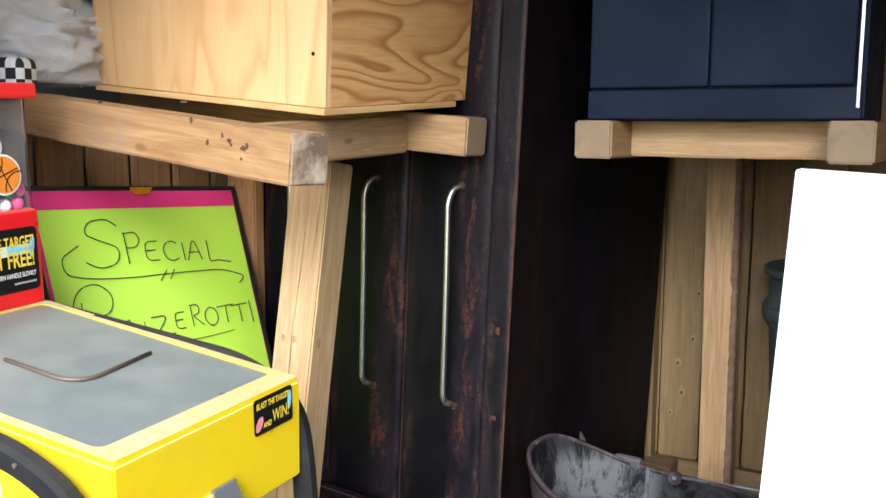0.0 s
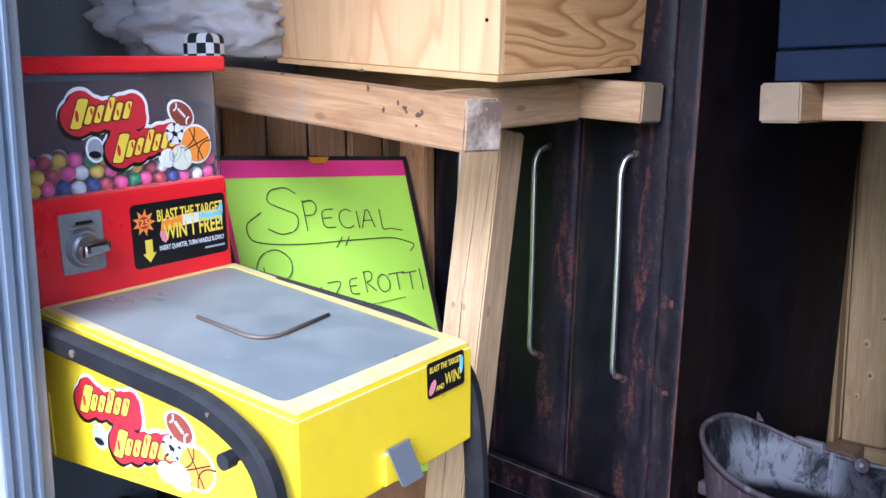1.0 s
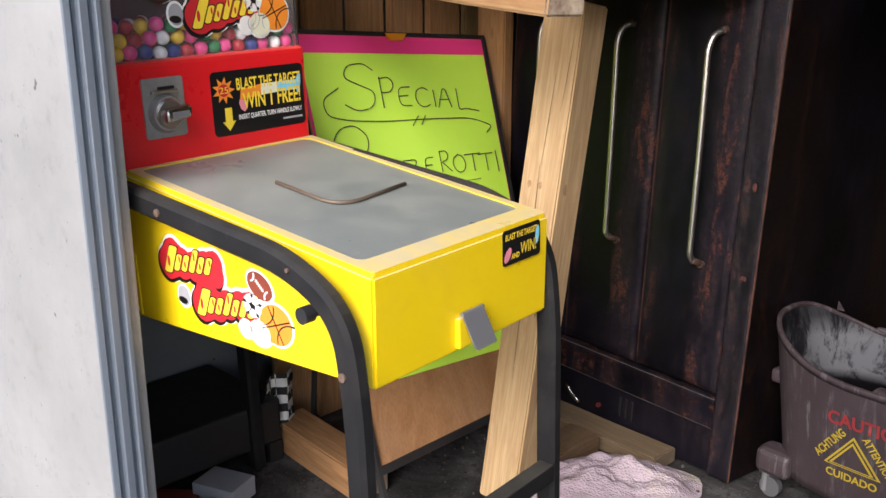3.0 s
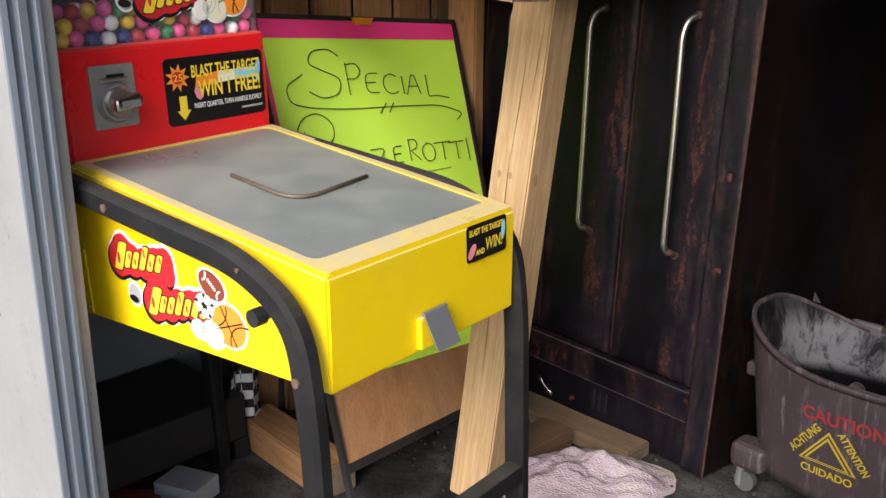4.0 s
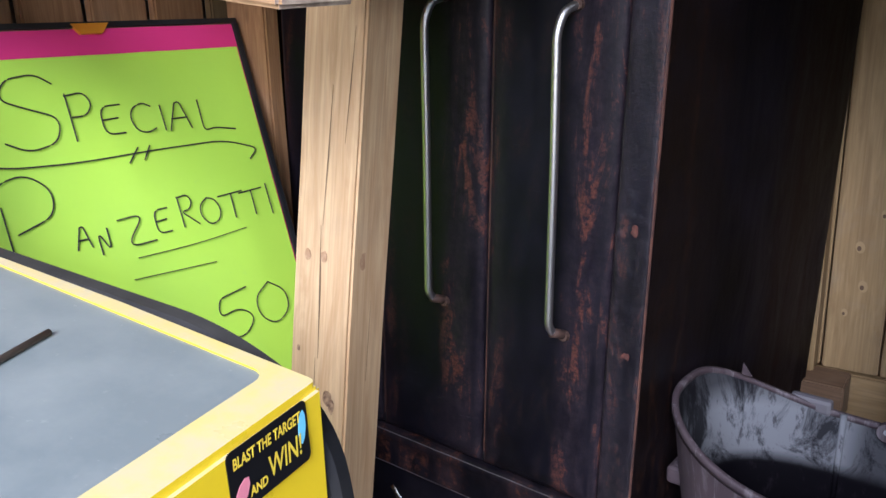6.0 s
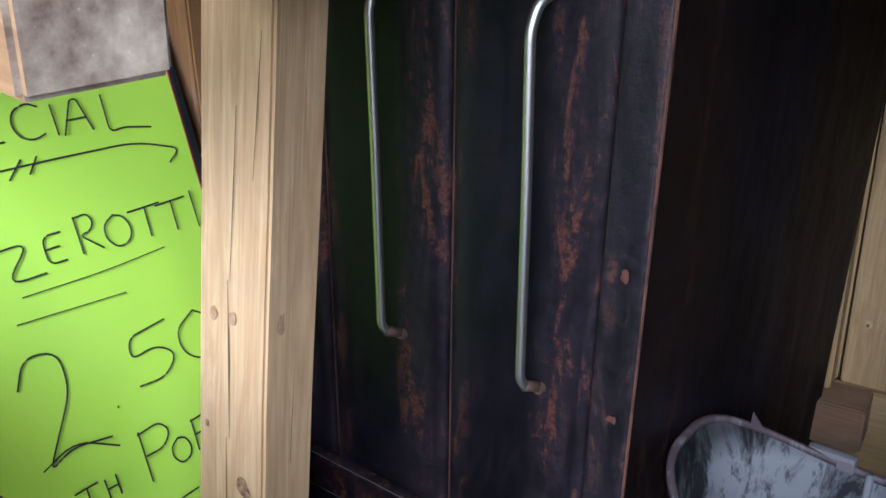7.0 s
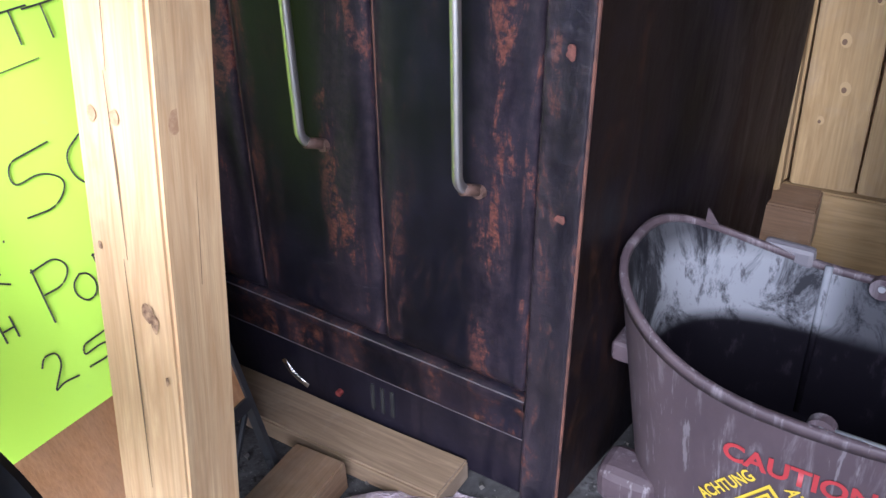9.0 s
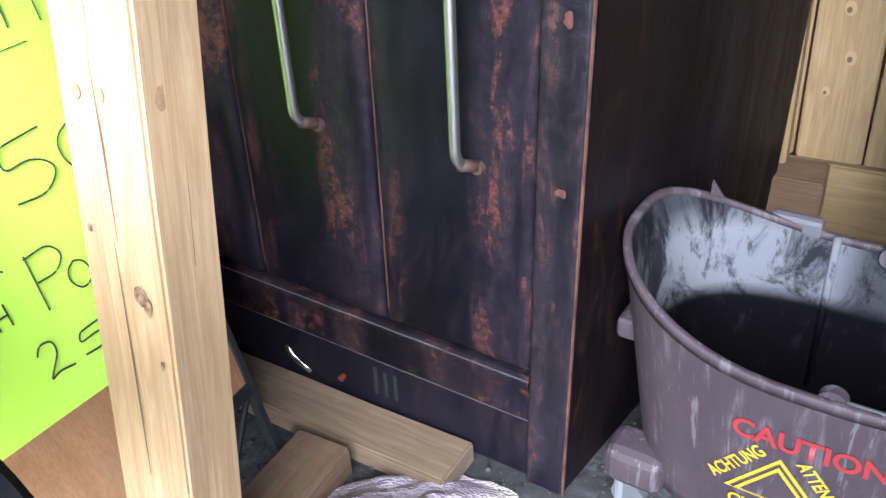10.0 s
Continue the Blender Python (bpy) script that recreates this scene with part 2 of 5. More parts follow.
M_GLASSTOP = painted("dusty_grey_glass", (0.185, 0.21, 0.2), (0.32, 0.335, 0.3), 0.65, 0.3, big=5.5, fine=90, edge=0.56)
M_BLACK = painted("black_tube", (0.012, 0.012, 0.013), (0.08, 0.075, 0.07), 0.2, 0.6, big=9, dust=0.07, gloss=0.16)
M_BLACKMAT = painted("black_plastic", (0.012, 0.012, 0.014), (0.06, 0.06, 0.06), 0.3, 0.55)
M_GREY_STEEL = painted("grey_steel", (0.25, 0.26, 0.28), (0.12, 0.12, 0.12), 0.4, 0.45, 0.6)
M_BOLT = painted("rusty_bolt", (0.2, 0.14, 0.11), (0.1, 0.05, 0.03), 0.8, 0.6, 0.4, big=90, edge=0.5)
M_WHEEL = plain("grey_stem", (0.14, 0.145, 0.155), 0.5)
M_CHROME = plain("chrome", (0.5, 0.49, 0.47), 0.22, 1.0)
M_NICKEL = plain("worn_nickel", (0.5, 0.49, 0.47), 0.4, 1.0)
M_PLATE = painted("brushed_plate", (0.34, 0.34, 0.33), (0.17, 0.155, 0.14), 0.5, 0.45, 0.6, big=30)
M_ZINC = painted("galvanised_steel", (0.15, 0.18, 0.22), (0.08, 0.09, 0.1), 0.5, 0.55, 0.4)
M_CONC = concrete("cast_concrete", (0.2, 0.2, 0.195), (0.28, 0.28, 0.278), spots=0.4)
M_FLOOR = gritty_floor()
M_WALL = concrete("grey_block_wall", (0.2, 0.22, 0.24), (0.25, 0.26, 0.28), spots=0.2)
M_ROOF = painted("roof_sheet", (0.07, 0.07, 0.07), (0.05, 0.045, 0.04), amount=0.3, rough=0.7)
M_GROUND = concrete("yard", (0.12, 0.117, 0.11), (0.16, 0.155, 0.148))
M_GREEN = painted("fluorescent_paper", (0.62, 0.98, 0.09), (0.54, 0.9, 0.16), 0.3, 0.7, big=3)
M_PINK = painted("pink_paper", (0.95, 0.05, 0.27), (0.8, 0.03, 0.2), 0.3, 0.7)
M_INK = plain("black_ink", (0.03, 0.03, 0.035), 0.7)
M_ORANGE = plain("orange_print", (0.85, 0.27, 0.03), 0.4)
M_BROWN = plain("brown_print", (0.22, 0.045, 0.025), 0.4)
M_WHITE = plain("white_print", (0.8, 0.8, 0.78), 0.4)
M_CREAM = plain("cream_print", (0.72, 0.72, 0.55), 0.4)
M_YPRINT = plain("yellow_print", (0.85, 0.62, 0.05), 0.4)
M_RPRINT = plain("red_print", (0.55, 0.02, 0.03), 0.4)
M_CYAN = plain("pale_blue_print", (0.2, 0.6, 0.8), 0.4)
M_ROSE = plain("rose_print", (0.75, 0.25, 0.3), 0.4)
M_SILVER = plain("silver_print", (0.35, 0.36, 0.38), 0.35)
M_STICK = plain("black_sticker", (0.008, 0.008, 0.009), 0.3)
M_BWHITE = painted("white_board", (0.85, 0.86, 0.88), (0.6, 0.58, 0.5), 0.12, 0.6)
M_BIN = painted("dark_green_plastic", (0.03, 0.045, 0.045), (0.1, 0.1, 0.1), 0.3, 0.6)
M_TAPE = plain("orange_tape", (0.8, 0.3, 0.02), 0.5)
M_CAUT = plain("red_lettering", (0.21, 0.017, 0.02), 0.6)
M_CAUY = plain("yellow_lettering", (0.38, 0.28, 0.018), 0.6)


def clear_plastic():
    m, nt, b = shader("clear_plastic", 0.08)
    b.inputs["Base Color"].default_value = (0.9, 0.9, 0.92, 1)
    b.inputs["Transmission Weight"].default_value = 0.975
    b.inputs["IOR"].default_value = 1.08
    return m


def bag_plastic():
    m, nt, b = shader("bag_plastic", 0.12)
    bump(nt, b, noise_at(nt, coords(nt), 16, 3, 0.6, 1.2), 0.6, 0.012)
    b.inputs["Base Color"].default_value = (0.96, 0.96, 0.97, 1)
    b.inputs["Transmission Weight"].default_value = 0.55
    b.inputs["IOR"].default_value = 1.12
    return m


def bucket_plastic():
    m, nt, b = shader("mop_bucket_plastic", 0.6)
    b.inputs["Specular IOR Level"].default_value = 0.3
    v = coords(nt)
    f1, f2 = noise_at(nt, coords(nt, (1, 1, 0.5)), 6, 7, 0.7), noise_at(nt, coords(nt, (1, 1, 0.12)), 26, 6, 0.7, 0.5)
    base = ramp(nt, f1, [(0.3, (0.028, 0.02, 0.024)), (0.6, (0.045, 0.032, 0.037)), (0.75, (0.08, 0.062, 0.07))])
    base = mixc(nt, ramp(nt, f2, [(0.54, G(0)), (0.68, G(0.6))]), base, (0.14, 0.125, 0.135))
    sc = noise_at(nt, coords(nt, (1, 1, 0.05)), 95, 4, 0.65)
    base = mixc(nt, ramp(nt, sc, [(0.60, G(0)), (0.66, G(0.4))]), base, (0.16, 0.15, 0.16))
    nt.links.new(base, b.inputs["Base Color"])
    bump(nt, b, f2, 0.15, 0.001)
    return m


def scum():
    """Dried white cleaner streaked inside the bucket, near-black below a set height."""
    m, nt, b = shader("whitened_plastic", 0.6)
    b.inputs["Specular IOR Level"].default_value = 0.05
    f1, f2 = noise_at(nt, coords(nt, (1, 1, 0.6)), 11, 7, 0.75, 0.8), noise_at(nt, coords(nt, (1, 1, 0.4)), 45, 5, 0.7)
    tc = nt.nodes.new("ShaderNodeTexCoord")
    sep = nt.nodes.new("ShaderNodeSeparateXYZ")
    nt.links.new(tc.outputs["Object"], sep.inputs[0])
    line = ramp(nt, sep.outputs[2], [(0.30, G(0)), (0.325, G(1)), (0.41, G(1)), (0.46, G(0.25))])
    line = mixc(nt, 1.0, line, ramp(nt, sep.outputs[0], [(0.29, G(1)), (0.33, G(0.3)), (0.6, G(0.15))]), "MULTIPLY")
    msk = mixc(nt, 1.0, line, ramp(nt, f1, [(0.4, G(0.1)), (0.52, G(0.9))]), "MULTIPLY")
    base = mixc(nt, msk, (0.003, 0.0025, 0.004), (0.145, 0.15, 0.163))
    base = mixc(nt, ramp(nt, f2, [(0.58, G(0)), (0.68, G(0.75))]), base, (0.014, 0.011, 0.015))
    nt.links.new(base, b.inputs["Base Color"])
    return m


def cloth_mat():
    m, nt, b = shader("knitted_cloth", 0.95)
    v = coords(nt)
    w1 = nt.nodes.new("ShaderNodeTexVoronoi")
    w1.inputs["Scale"].default_value = 150
    nt.links.new(coords(nt, (1, 1.7, 1.2)), w1.inputs["Vector"])
    n = noise_at(nt, v, 5, 5)
    base = ramp(nt, n, [(0.38, (0.33, 0.26, 0.305)), (0.55, (0.42, 0.345, 0.39)), (0.68, (0.39, 0.35, 0.295))])
    base = mixc(nt, ramp(nt, w1.outputs["Distance"], [(0.1, G(0.4)), (0.4, G(0))]), base, (0.22, 0.16, 0.2))
    nt.links.new(base, b.inputs["Base Color"])
    bump(nt, b, w1.outputs["Distance"], 0.8, 0.004)
    return m


def checked():
    m, nt, b = shader("black_white_check", 0.8)
    ch = nt.nodes.new("ShaderNodeTexChecker")
    ch.inputs["Scale"].default_value = 42
    ch.inputs["Color1"].default_value, ch.inputs["Color2"].default_value = (0.7, 0.7, 0.7, 1), (0.012, 0.012, 0.014, 1)
    nt.links.new(coords(nt), ch.inputs["Vector"])
    nt.links.new(ch.outputs[0], b.inputs["Base Color"])
    return m


M_CLEAR, M_BAG, M_BUCKET, M_SCUM, M_CLOTH, M_CHECK = clear_plastic(), bag_plastic(), bucket_plastic(), scum(), cloth_mat(), checked()


# ---- builders ----
def link(name, bm, material, smooth=False):
    me = bpy.data.meshes.new(name)
    bm.normal_update()
    bm.to_mesh(me)
    bm.free()
    for mm in material if isinstance(material, (list, tuple)) else [material]:
        me.materials.append(mm)
    if smooth:
        for p in me.polygons:
            p.use_smooth = True
    return new(name, me)


def thing(name, base, label, category, turn=(0, 0, 0), group="", kind="", shift=0.0, aside=0.0):
    """An Empty at its base; its parts are built in world places, then turned about the base."""
    ob = new(name)
    ob.empty_display_size = 0.05
    ob.matrix_basis = pose(base[0] + aside, base[1] + shift, base[2], *turn)
    ob["base"] = base
    return tagged(ob, label, category, group, kind)


def part(name, bm, material, parent, label="", smooth=False, m=None):
    ob = link(name, bm, material, smooth) if isinstance(bm, bmesh.types.BMesh) else new(name, bm)
    ob.parent = parent
    if "base" in parent:
        ob.matrix_parent_inverse = Matrix.Translation(Vector(parent["base"])).inverted()
    if m is not None:
        ob.matrix_basis = m
    return tagged(ob, label)


def box(x0, x1, y0, y1, z0, z1, bevel=0.0, seg=2, bm=None):
    b = bm or bmesh.new()
    r = bmesh.ops.create_cube(b, size=1.0)
    bmesh.ops.scale(b, vec=(x1 - x0, y1 - y0, z1 - z0), verts=r["verts"])
    bmesh.ops.translate(b, vec=((x0 + x1) / 2, (y0 + y1) / 2, (z0 + z1) / 2), verts=r["verts"])
    if bevel:
        es = list({e for v in r["verts"] for e in v.link_edges})
        bmesh.ops.bevel(b, geom=es, offset=bevel, segments=seg, affect="EDGES", profile=0.6)
    return b


def rod(p, q, r, n=16, bm=None, r2=None):
    b = bm or bmesh.new()
    p, q = Vector(p), Vector(q)
    d = q - p
    m = Matrix.Translation((p + q) / 2) @ d.to_track_quat("Z", "Y").to_matrix().to_4x4()
    bmesh.ops.create_cone(b, cap_ends=True, segments=n, radius1=r, radius2=r if r2 is None else r2, depth=d.length, matrix=m)
    return b


def sweep(path, profile, side, bm=None, caps=True):
    """Sweeps a closed profile of (u, v) along a path that lies in the plane square to side; u runs along side."""
    b = bm or bmesh.new()
    side, path = Vector(side).normalized(), [Vector(p) for p in path]
    rings = []
    for i, p in enumerate(path):
        t = (path[min(i + 1, len(path) - 1)] - path[max(i - 1, 0)]).normalized()
        s = (side - t * side.dot(t)).normalized()
        n = t.cross(s)
        rings.append([b.verts.new(p + s * u + n * v) for u, v in profile])
    k = len(profile)
    for a, c in zip(rings, rings[1:]):
        for j in range(k):
            b.faces.new((a[j], a[(j + 1) % k], c[(j + 1) % k], c[j]))
    if caps:
        b.faces.new(rings[0][::-1])
        b.faces.new(rings[-1])
    bmesh.ops.recalc_face_normals(b, faces=b.faces[:])
    return b


def round_profile(r, n=10, ry=None):
    return [(r * math.cos(2 * math.pi * i / n), (ry or r) * math.sin(2 * math.pi * i / n)) for i in range(n)]


def square_profile(w, h, c):
    a, b = w / 2, h / 2
    return [(a - c, -b), (a, -b + c), (a, b - c), (a - c, b), (-a + c, b), (-a, b - c), (-a, -b + c), (-a + c, -b)]


def bend(points, radius, steps=6):
    """A polyline with its inner corners rounded."""
    pts = [Vector(p) for p in points]
    out = [pts[0]]
    for a, b, c in zip(pts, pts[1:], pts[2:]):
        u, w = (a - b), (c - b)
        r = min(radius, u.length * 0.49, w.length * 0.49)
        p, q = b + u.normalized() * r, b + w.normalized() * r
        for i in range(steps + 1):
            k = i / steps
            out.append((1 - k) ** 2 * p + 2 * k * (1 - k) * b + k * k * q)
    return out + [pts[-1]]


def plate(outline, thick, to_world):
    """A flat plate with the outline (u, v), its front lifted by thick, placed by to_world(u, v, w)."""
    b = bmesh.new()
    lo = [b.verts.new(to_world(u, v, 0)) for u, v in outline]
    hi = [b.verts.new(to_world(u, v, thick)) for u, v in outline]
    n = len(outline)
    b.faces.new(hi)
    b.faces.new(lo[::-1])
    for i in range(n):
        b.faces.new((lo[i], lo[(i + 1) % n], hi[(i + 1) % n], hi[i]))
    bmesh.ops.recalc_face_normals(b, faces=b.faces[:])
    return b


def rounded(u0, u1, v0, v1, r, n=5):
    out = []
    for cu, cv, a0 in ((u1 - r, v0 + r, -90), (u1 - r, v1 - r, 0), (u0 + r, v1 - r, 90), (u0 + r, v0 + r, 180)):
        out += [(cu + r * math.cos(radians(a0 + 90 * i / n)), cv + r * math.sin(radians(a0 + 90 * i / n))) for i in range(n + 1)]
    return out


def oval(cu, cv, ru, rv, turn=0.0, n=24):
    c, s = math.cos(radians(turn)), math.sin(radians(turn))
    pts = [(ru * math.cos(2 * math.pi * i / n), rv * math.sin(2 * math.pi * i / n)) for i in range(n)]
    return [(cu + c * a - s * b, cv + s * a + c * b) for a, b in pts]


def lettering(body, size, to_world, u, v, width=None, lift=0.002, slim=0.0, shear=0.0, turn=0.0):
    """Built-in font as a thin mesh whose baseline starts at (u, v) of a surface."""
    cu = bpy.data.curves.new("text", "FONT")
    cu.body, cu.size, cu.offset, cu.shear, cu.resolution_u = body, size, slim, shear, 4
    tmp = new("text", cu)
    me = bpy.data.meshes.new_from_object(tmp.evaluated_get(bpy.context.evaluated_depsgraph_get()))
    bpy.data.objects.remove(tmp)
    bpy.data.curves.remove(cu)
    b = bmesh.new()
    b.from_mesh(me)
    bpy.data.meshes.remove(me)
    xs = [q.co.x for q in b.verts]
    k = width / (max(xs) - min(xs)) if width else 1.0
    x0 = min(xs)
    c, s = math.cos(radians(turn)), math.sin(radians(turn))
    for q in b.verts:
        a, h = (q.co.x - x0) * k, q.co.y
        q.co = to_world(u + c * a - s * h, v + s * a + c * h, lift)
    return b


def stick(name, length, w, h, m, material, label="", category="timber", parent=None, ends=True, kind="", group="", end=None):
    """A sawn length of timber: local x along it, centred on the pose m; its end grain is a second material."""
    b = box(-length / 2, length / 2, -w / 2, w / 2, -h / 2, h / 2)
    bmesh.ops.subdivide_edges(b, edges=[e for e in b.edges if abs(e.verts[0].co.x - e.verts[1].co.x) > length * 0.5], cuts=8)
    ph = random.random() * 9
    for q in b.verts:
        d = noise.noise_vector((q.co.x * 4 + ph, q.co.y * 3, q.co.z * 3)) * 0.0022
        q.co += Vector((0, d.y, d.z))
    bmesh.ops.bevel(b, geom=[e for e in b.edges if len(e.link_faces) == 2 and e.calc_face_angle() > 1.0], offset=0.004, segments=2, affect="EDGES")
    b.normal_update()
    for f in b.faces:
        f.material_index = 1 if abs(f.normal.x) > 0.8 and ends else 0
        f.smooth = False
    ob = part(name, b, [material, end or M_END], parent, label, m=m) if parent else link(name, b, [material, end or M_END])
    if not parent:
        ob.matrix_basis = m
        tagged(ob, label, category, group, kind)
    return ob


def between(p, q, roll=0.0):
    """Pose whose local x runs from p to q, centred, with z as upright as may be; and the length."""
    p, q = Vector(p), Vector(q)
    x = (q - p).normalized()
    z = Vector((0, 0, 1)) if abs(x.z) < 0.9 else Vector((0, 1, 0))
    y = z.cross(x).normalized()
    z = x.cross(y)
    m = Matrix((x, y, z)).transposed().to_4x4()
    return Matrix.Translation((p + q) / 2) @ m @ pose(0, 0, 0, roll), (q - p).length


# ---- setting ----
def slab(name, x0, x1, y0, y1, z0, z1, material, label, category):
    return tagged(link(name, box(x0, x1, y0, y1, z0, z1), material), label, category, kind="structure")


def build_setting():
    b = bmesh.new()
    bmesh.ops.create_grid(b, x_segments=2, y_segments=2, size=400)
    bmesh.ops.translate(b, vec=(0, 0, FLOOR - 0.02), verts=b.verts)
    tagged(link("ground", b, M_GROUND), "grey paved yard outside the storage unit", "ground", kind="structure")
    b = bmesh.new()
    bmesh.ops.create_grid(b, x_segments=60, y_segments=60, size=1.0)
    for q in b.verts:
        q.co = Vector((0.45 + q.co.x * 1.75, 0.65 + q.co.y * 1.25, FLOOR))
        q.co.z += 0.004 * noise.noise(q.co * 5) - 0.002
    tagged(link("floor", b, M_FLOOR), "dusty grey concrete floor with grit and stains", "floor", kind="structure")
    slab("wall_west", -1.42, -1.27, -0.6, 1.95, FLOOR - 0.02, 2.45, M_WALL, "grey painted block wall", "wall")
    slab("wall_north", -1.27, 2.2, 1.84, 1.95, FLOOR - 0.02, 2.45, M_PLANK_DARK, "brown boarded wall behind the timber planking", "wall")
    # east wall and roof are out of view, added to enclose and shade the room
    slab("wall_east", 2.2, 2.35, -0.6, 1.95, FLOOR - 0.02, 2.45, M_PLANK_DARK, "unseen boarded side wall, added to enclose the room", "wall")
    slab("ceiling", -1.42, 2.35, -0.6, 1.95, 2.45, 2.53, M_ROOF, "unseen dark roof, added to shade the storage unit", "ceiling")
    # front wall with the wide door opening and the steel door guide
    b = box(-2.6, -0.476, -0.56, -0.485, FLOOR - 0.02, 2.6, 0.008)
    tagged(link("wall_south", b, M_CONC), "unseen concrete pier added to narrow the daylight from the right beside the open doorway", "wall", kind="structure")
    # unseen lintel and right pier, added to keep daylight off the interior
    slab("wall_south_lintel", -0.474, 1.5, -0.66, -0.485, 2.12, 2.6, M_CONC, "unseen concrete lintel added over the doorway to limit the daylight", "wall")
    slab("wall_south_pier", 1.5, 3.4, -0.66, -0.485, FLOOR - 0.02, 2.6, M_CONC, "unseen concrete pier added to narrow the daylight from the right", "wall")
    g = thing("door_guide", (-0.46, -0.54, FLOOR), "galvanised steel door guide fixed along the concrete pier", "door guide", kind="structure")
    prof = [(-0.4745, -0.567), (-0.468, -0.567), (-0.466, -0.556), (-0.472, -0.553), (-0.472, -0.545), (-0.464, -0.543), (-0.464, -0.529), (-0.471, -0.527), (-0.471, -0.52), (-0.462, -0.518), (-0.462, -0.51), (-0.4745, -0.51)]
    b = bmesh.new()
    lo, hi = [b.verts.new((x, y, FLOOR)) for x, y in prof], [b.verts.new((x, y, 2.115)) for x, y in prof]
    b.faces.new(lo[::-1]), b.faces.new(hi)
    for i in range(len(prof)):
        j = (i + 1) % len(prof)
        b.faces.new((lo[i], lo[j], hi[j], hi[i]))
    bmesh.ops.recalc_face_normals(b, faces=b.faces[:])
    bmesh.ops.bevel(b, geom=[e for e in b.edges if abs(e.verts[0].co.z - e.verts[1].co.z) > 1], offset=0.001, segments=1, affect="EDGES")
    part("channel", b, M_ZINC, g)


build_setting()


# ---- the gumball pinball machine ----
def on_front(x):
    return lambda u, v, w: Vector((x + w, u, v))


def emblem(parent, to_world, scale, skew=0.0, lift=0.0):
    """The maker's emblem as plain shapes: a red cloud edged in white, rows of yellow strokes, five balls."""
    def place(u, v, w):
        return to_world(u * scale[0], v * scale[1] + skew * u * scale[0], lift + w)

    def cloud(lobes, g, du=0.0, dv=0.0):
        """Outline of a row of overlapping discs, in metres about their middle, back in emblem units."""
        pts = [(Vector((u * scale[0], v * scale[1])), r + g) for u, v, r in lobes]
        mid = sum((p for p, r in pts), Vector((0, 0))) / len(pts)
        out = []
        for i in range(96):
            d = Vector((math.cos(2 * math.pi * i / 96), math.sin(2 * math.pi * i / 96)))
            best = 0.004
            for p, r in pts:
                o = p - mid
                along = o.dot(d)
                off = (o - d * along).length
                if off < r:
                    best = max(best, along + math.sqrt(r * r - off * off))
            q = mid + d * best
            out.append((q.x / scale[0] + du, q.y / scale[1] + dv))
        return out
    k = scale[1] / 0.138
    words = ([(0.10, 0.70, 0.030 * k), (0.14, 0.84, 0.026 * k), (0.22, 0.74, 0.028 * k), (0.32, 0.74, 0.026 * k), (0.42, 0.80, 0.025 * k), (0.49, 0.84, 0.024 * k), (0.50, 0.72, 0.022 * k)],
             [(0.37, 0.30, 0.030 * k), (0.40, 0.46, 0.026 * k), (0.49, 0.34, 0.027 * k), (0.58, 0.40, 0.025 * k), (0.68, 0.44, 0.025 * k), (0.76, 0.50, 0.021 * k), (0.74, 0.38, 0.02 * k)])
    for i, lobes in enumerate(words):
        part("emblem_edge", plate(cloud(lobes, 0.006 * k), 0.0004 + 0.0001 * i, place), M_WHITE, parent, "white edge of the emblem")
    for i, lobes in enumerate(words):
        part("emblem_shadow", plate(cloud(lobes, 0.0025 * k, -0.012, -0.03), 0.0008 + 0.0001 * i, place), M_STICK, parent)
    for i, lobes in enumerate(words):
        part("emblem_cloud", plate(cloud(lobes, 0.0), 0.0012 + 0.0001 * i, place), M_RPRINT, parent, "red field of the emblem")
    for u0, v0, n, tilt in ((0.045, 0.57, 6, 0.26), (0.305, 0.15, 7, 0.36)):
        u = u0
        for i in range(n):
            w, h = (0.07, 0.36) if i == 0 else (0.044, 0.22 if i % 3 else 0.3)
            v = v0 + tilt * (u - u0) + (0.0 if i == 0 else 0.03)
            outer = [(a + 0.2 * (c - v), c) for a, c in rounded(u, u + w, v, v + h, 0.022, 3)]
            rim = [(a + 0.2 * (c - v), c) for a, c in rounded(u - 0.006, u + w + 0.006, v - 0.014, v + h + 0.014, 0.022, 3)]
            part("emblem_stroke_edge", plate(rim, 0.0015, place), M_STICK, parent)
            part("emblem_stroke", plate(outer, 0.0017, place), M_YPRINT, parent)
            cu, cv = u + w * (0.95 if i % 2 else 0.5), v + h * (0.7 if i % 2 else 0.42)
            part("emblem_gap", plate(oval(cu + 0.018, cv, w * 0.17, h * 0.2, 0, 10), 0.0019, place), M_RPRINT, parent)
            u += w + 0.022
    for nm, cu, cv, ru, rv, tn, mt in (("football", 0.845, 0.76, 0.085, 0.16, 12, M_BROWN), ("basketball", 0.945, 0.36, 0.115, 0.235, 0, M_ORANGE), ("soccer_ball", 0.78, 0.5, 0.07, 0.14, 0, M_WHITE), ("volleyball", 0.82, 0.2, 0.08, 0.15, 0, M_CREAM), ("baseball", 0.715, 0.2, 0.055, 0.11, 0, M_WHITE), ("puck", 0.2, 0.32, 0.05, 0.13, 0, M_SILVER)):
        part("emblem_edge", plate(oval(cu, cv, ru + 0.014, rv + 0.03, tn), 0.0006, place), M_WHITE, parent)
        k = 0.0022 if nm in ("volleyball", "baseball") else 0.0019
        part(nm, plate(oval(cu, cv, ru, rv, tn), k, place), mt, parent)
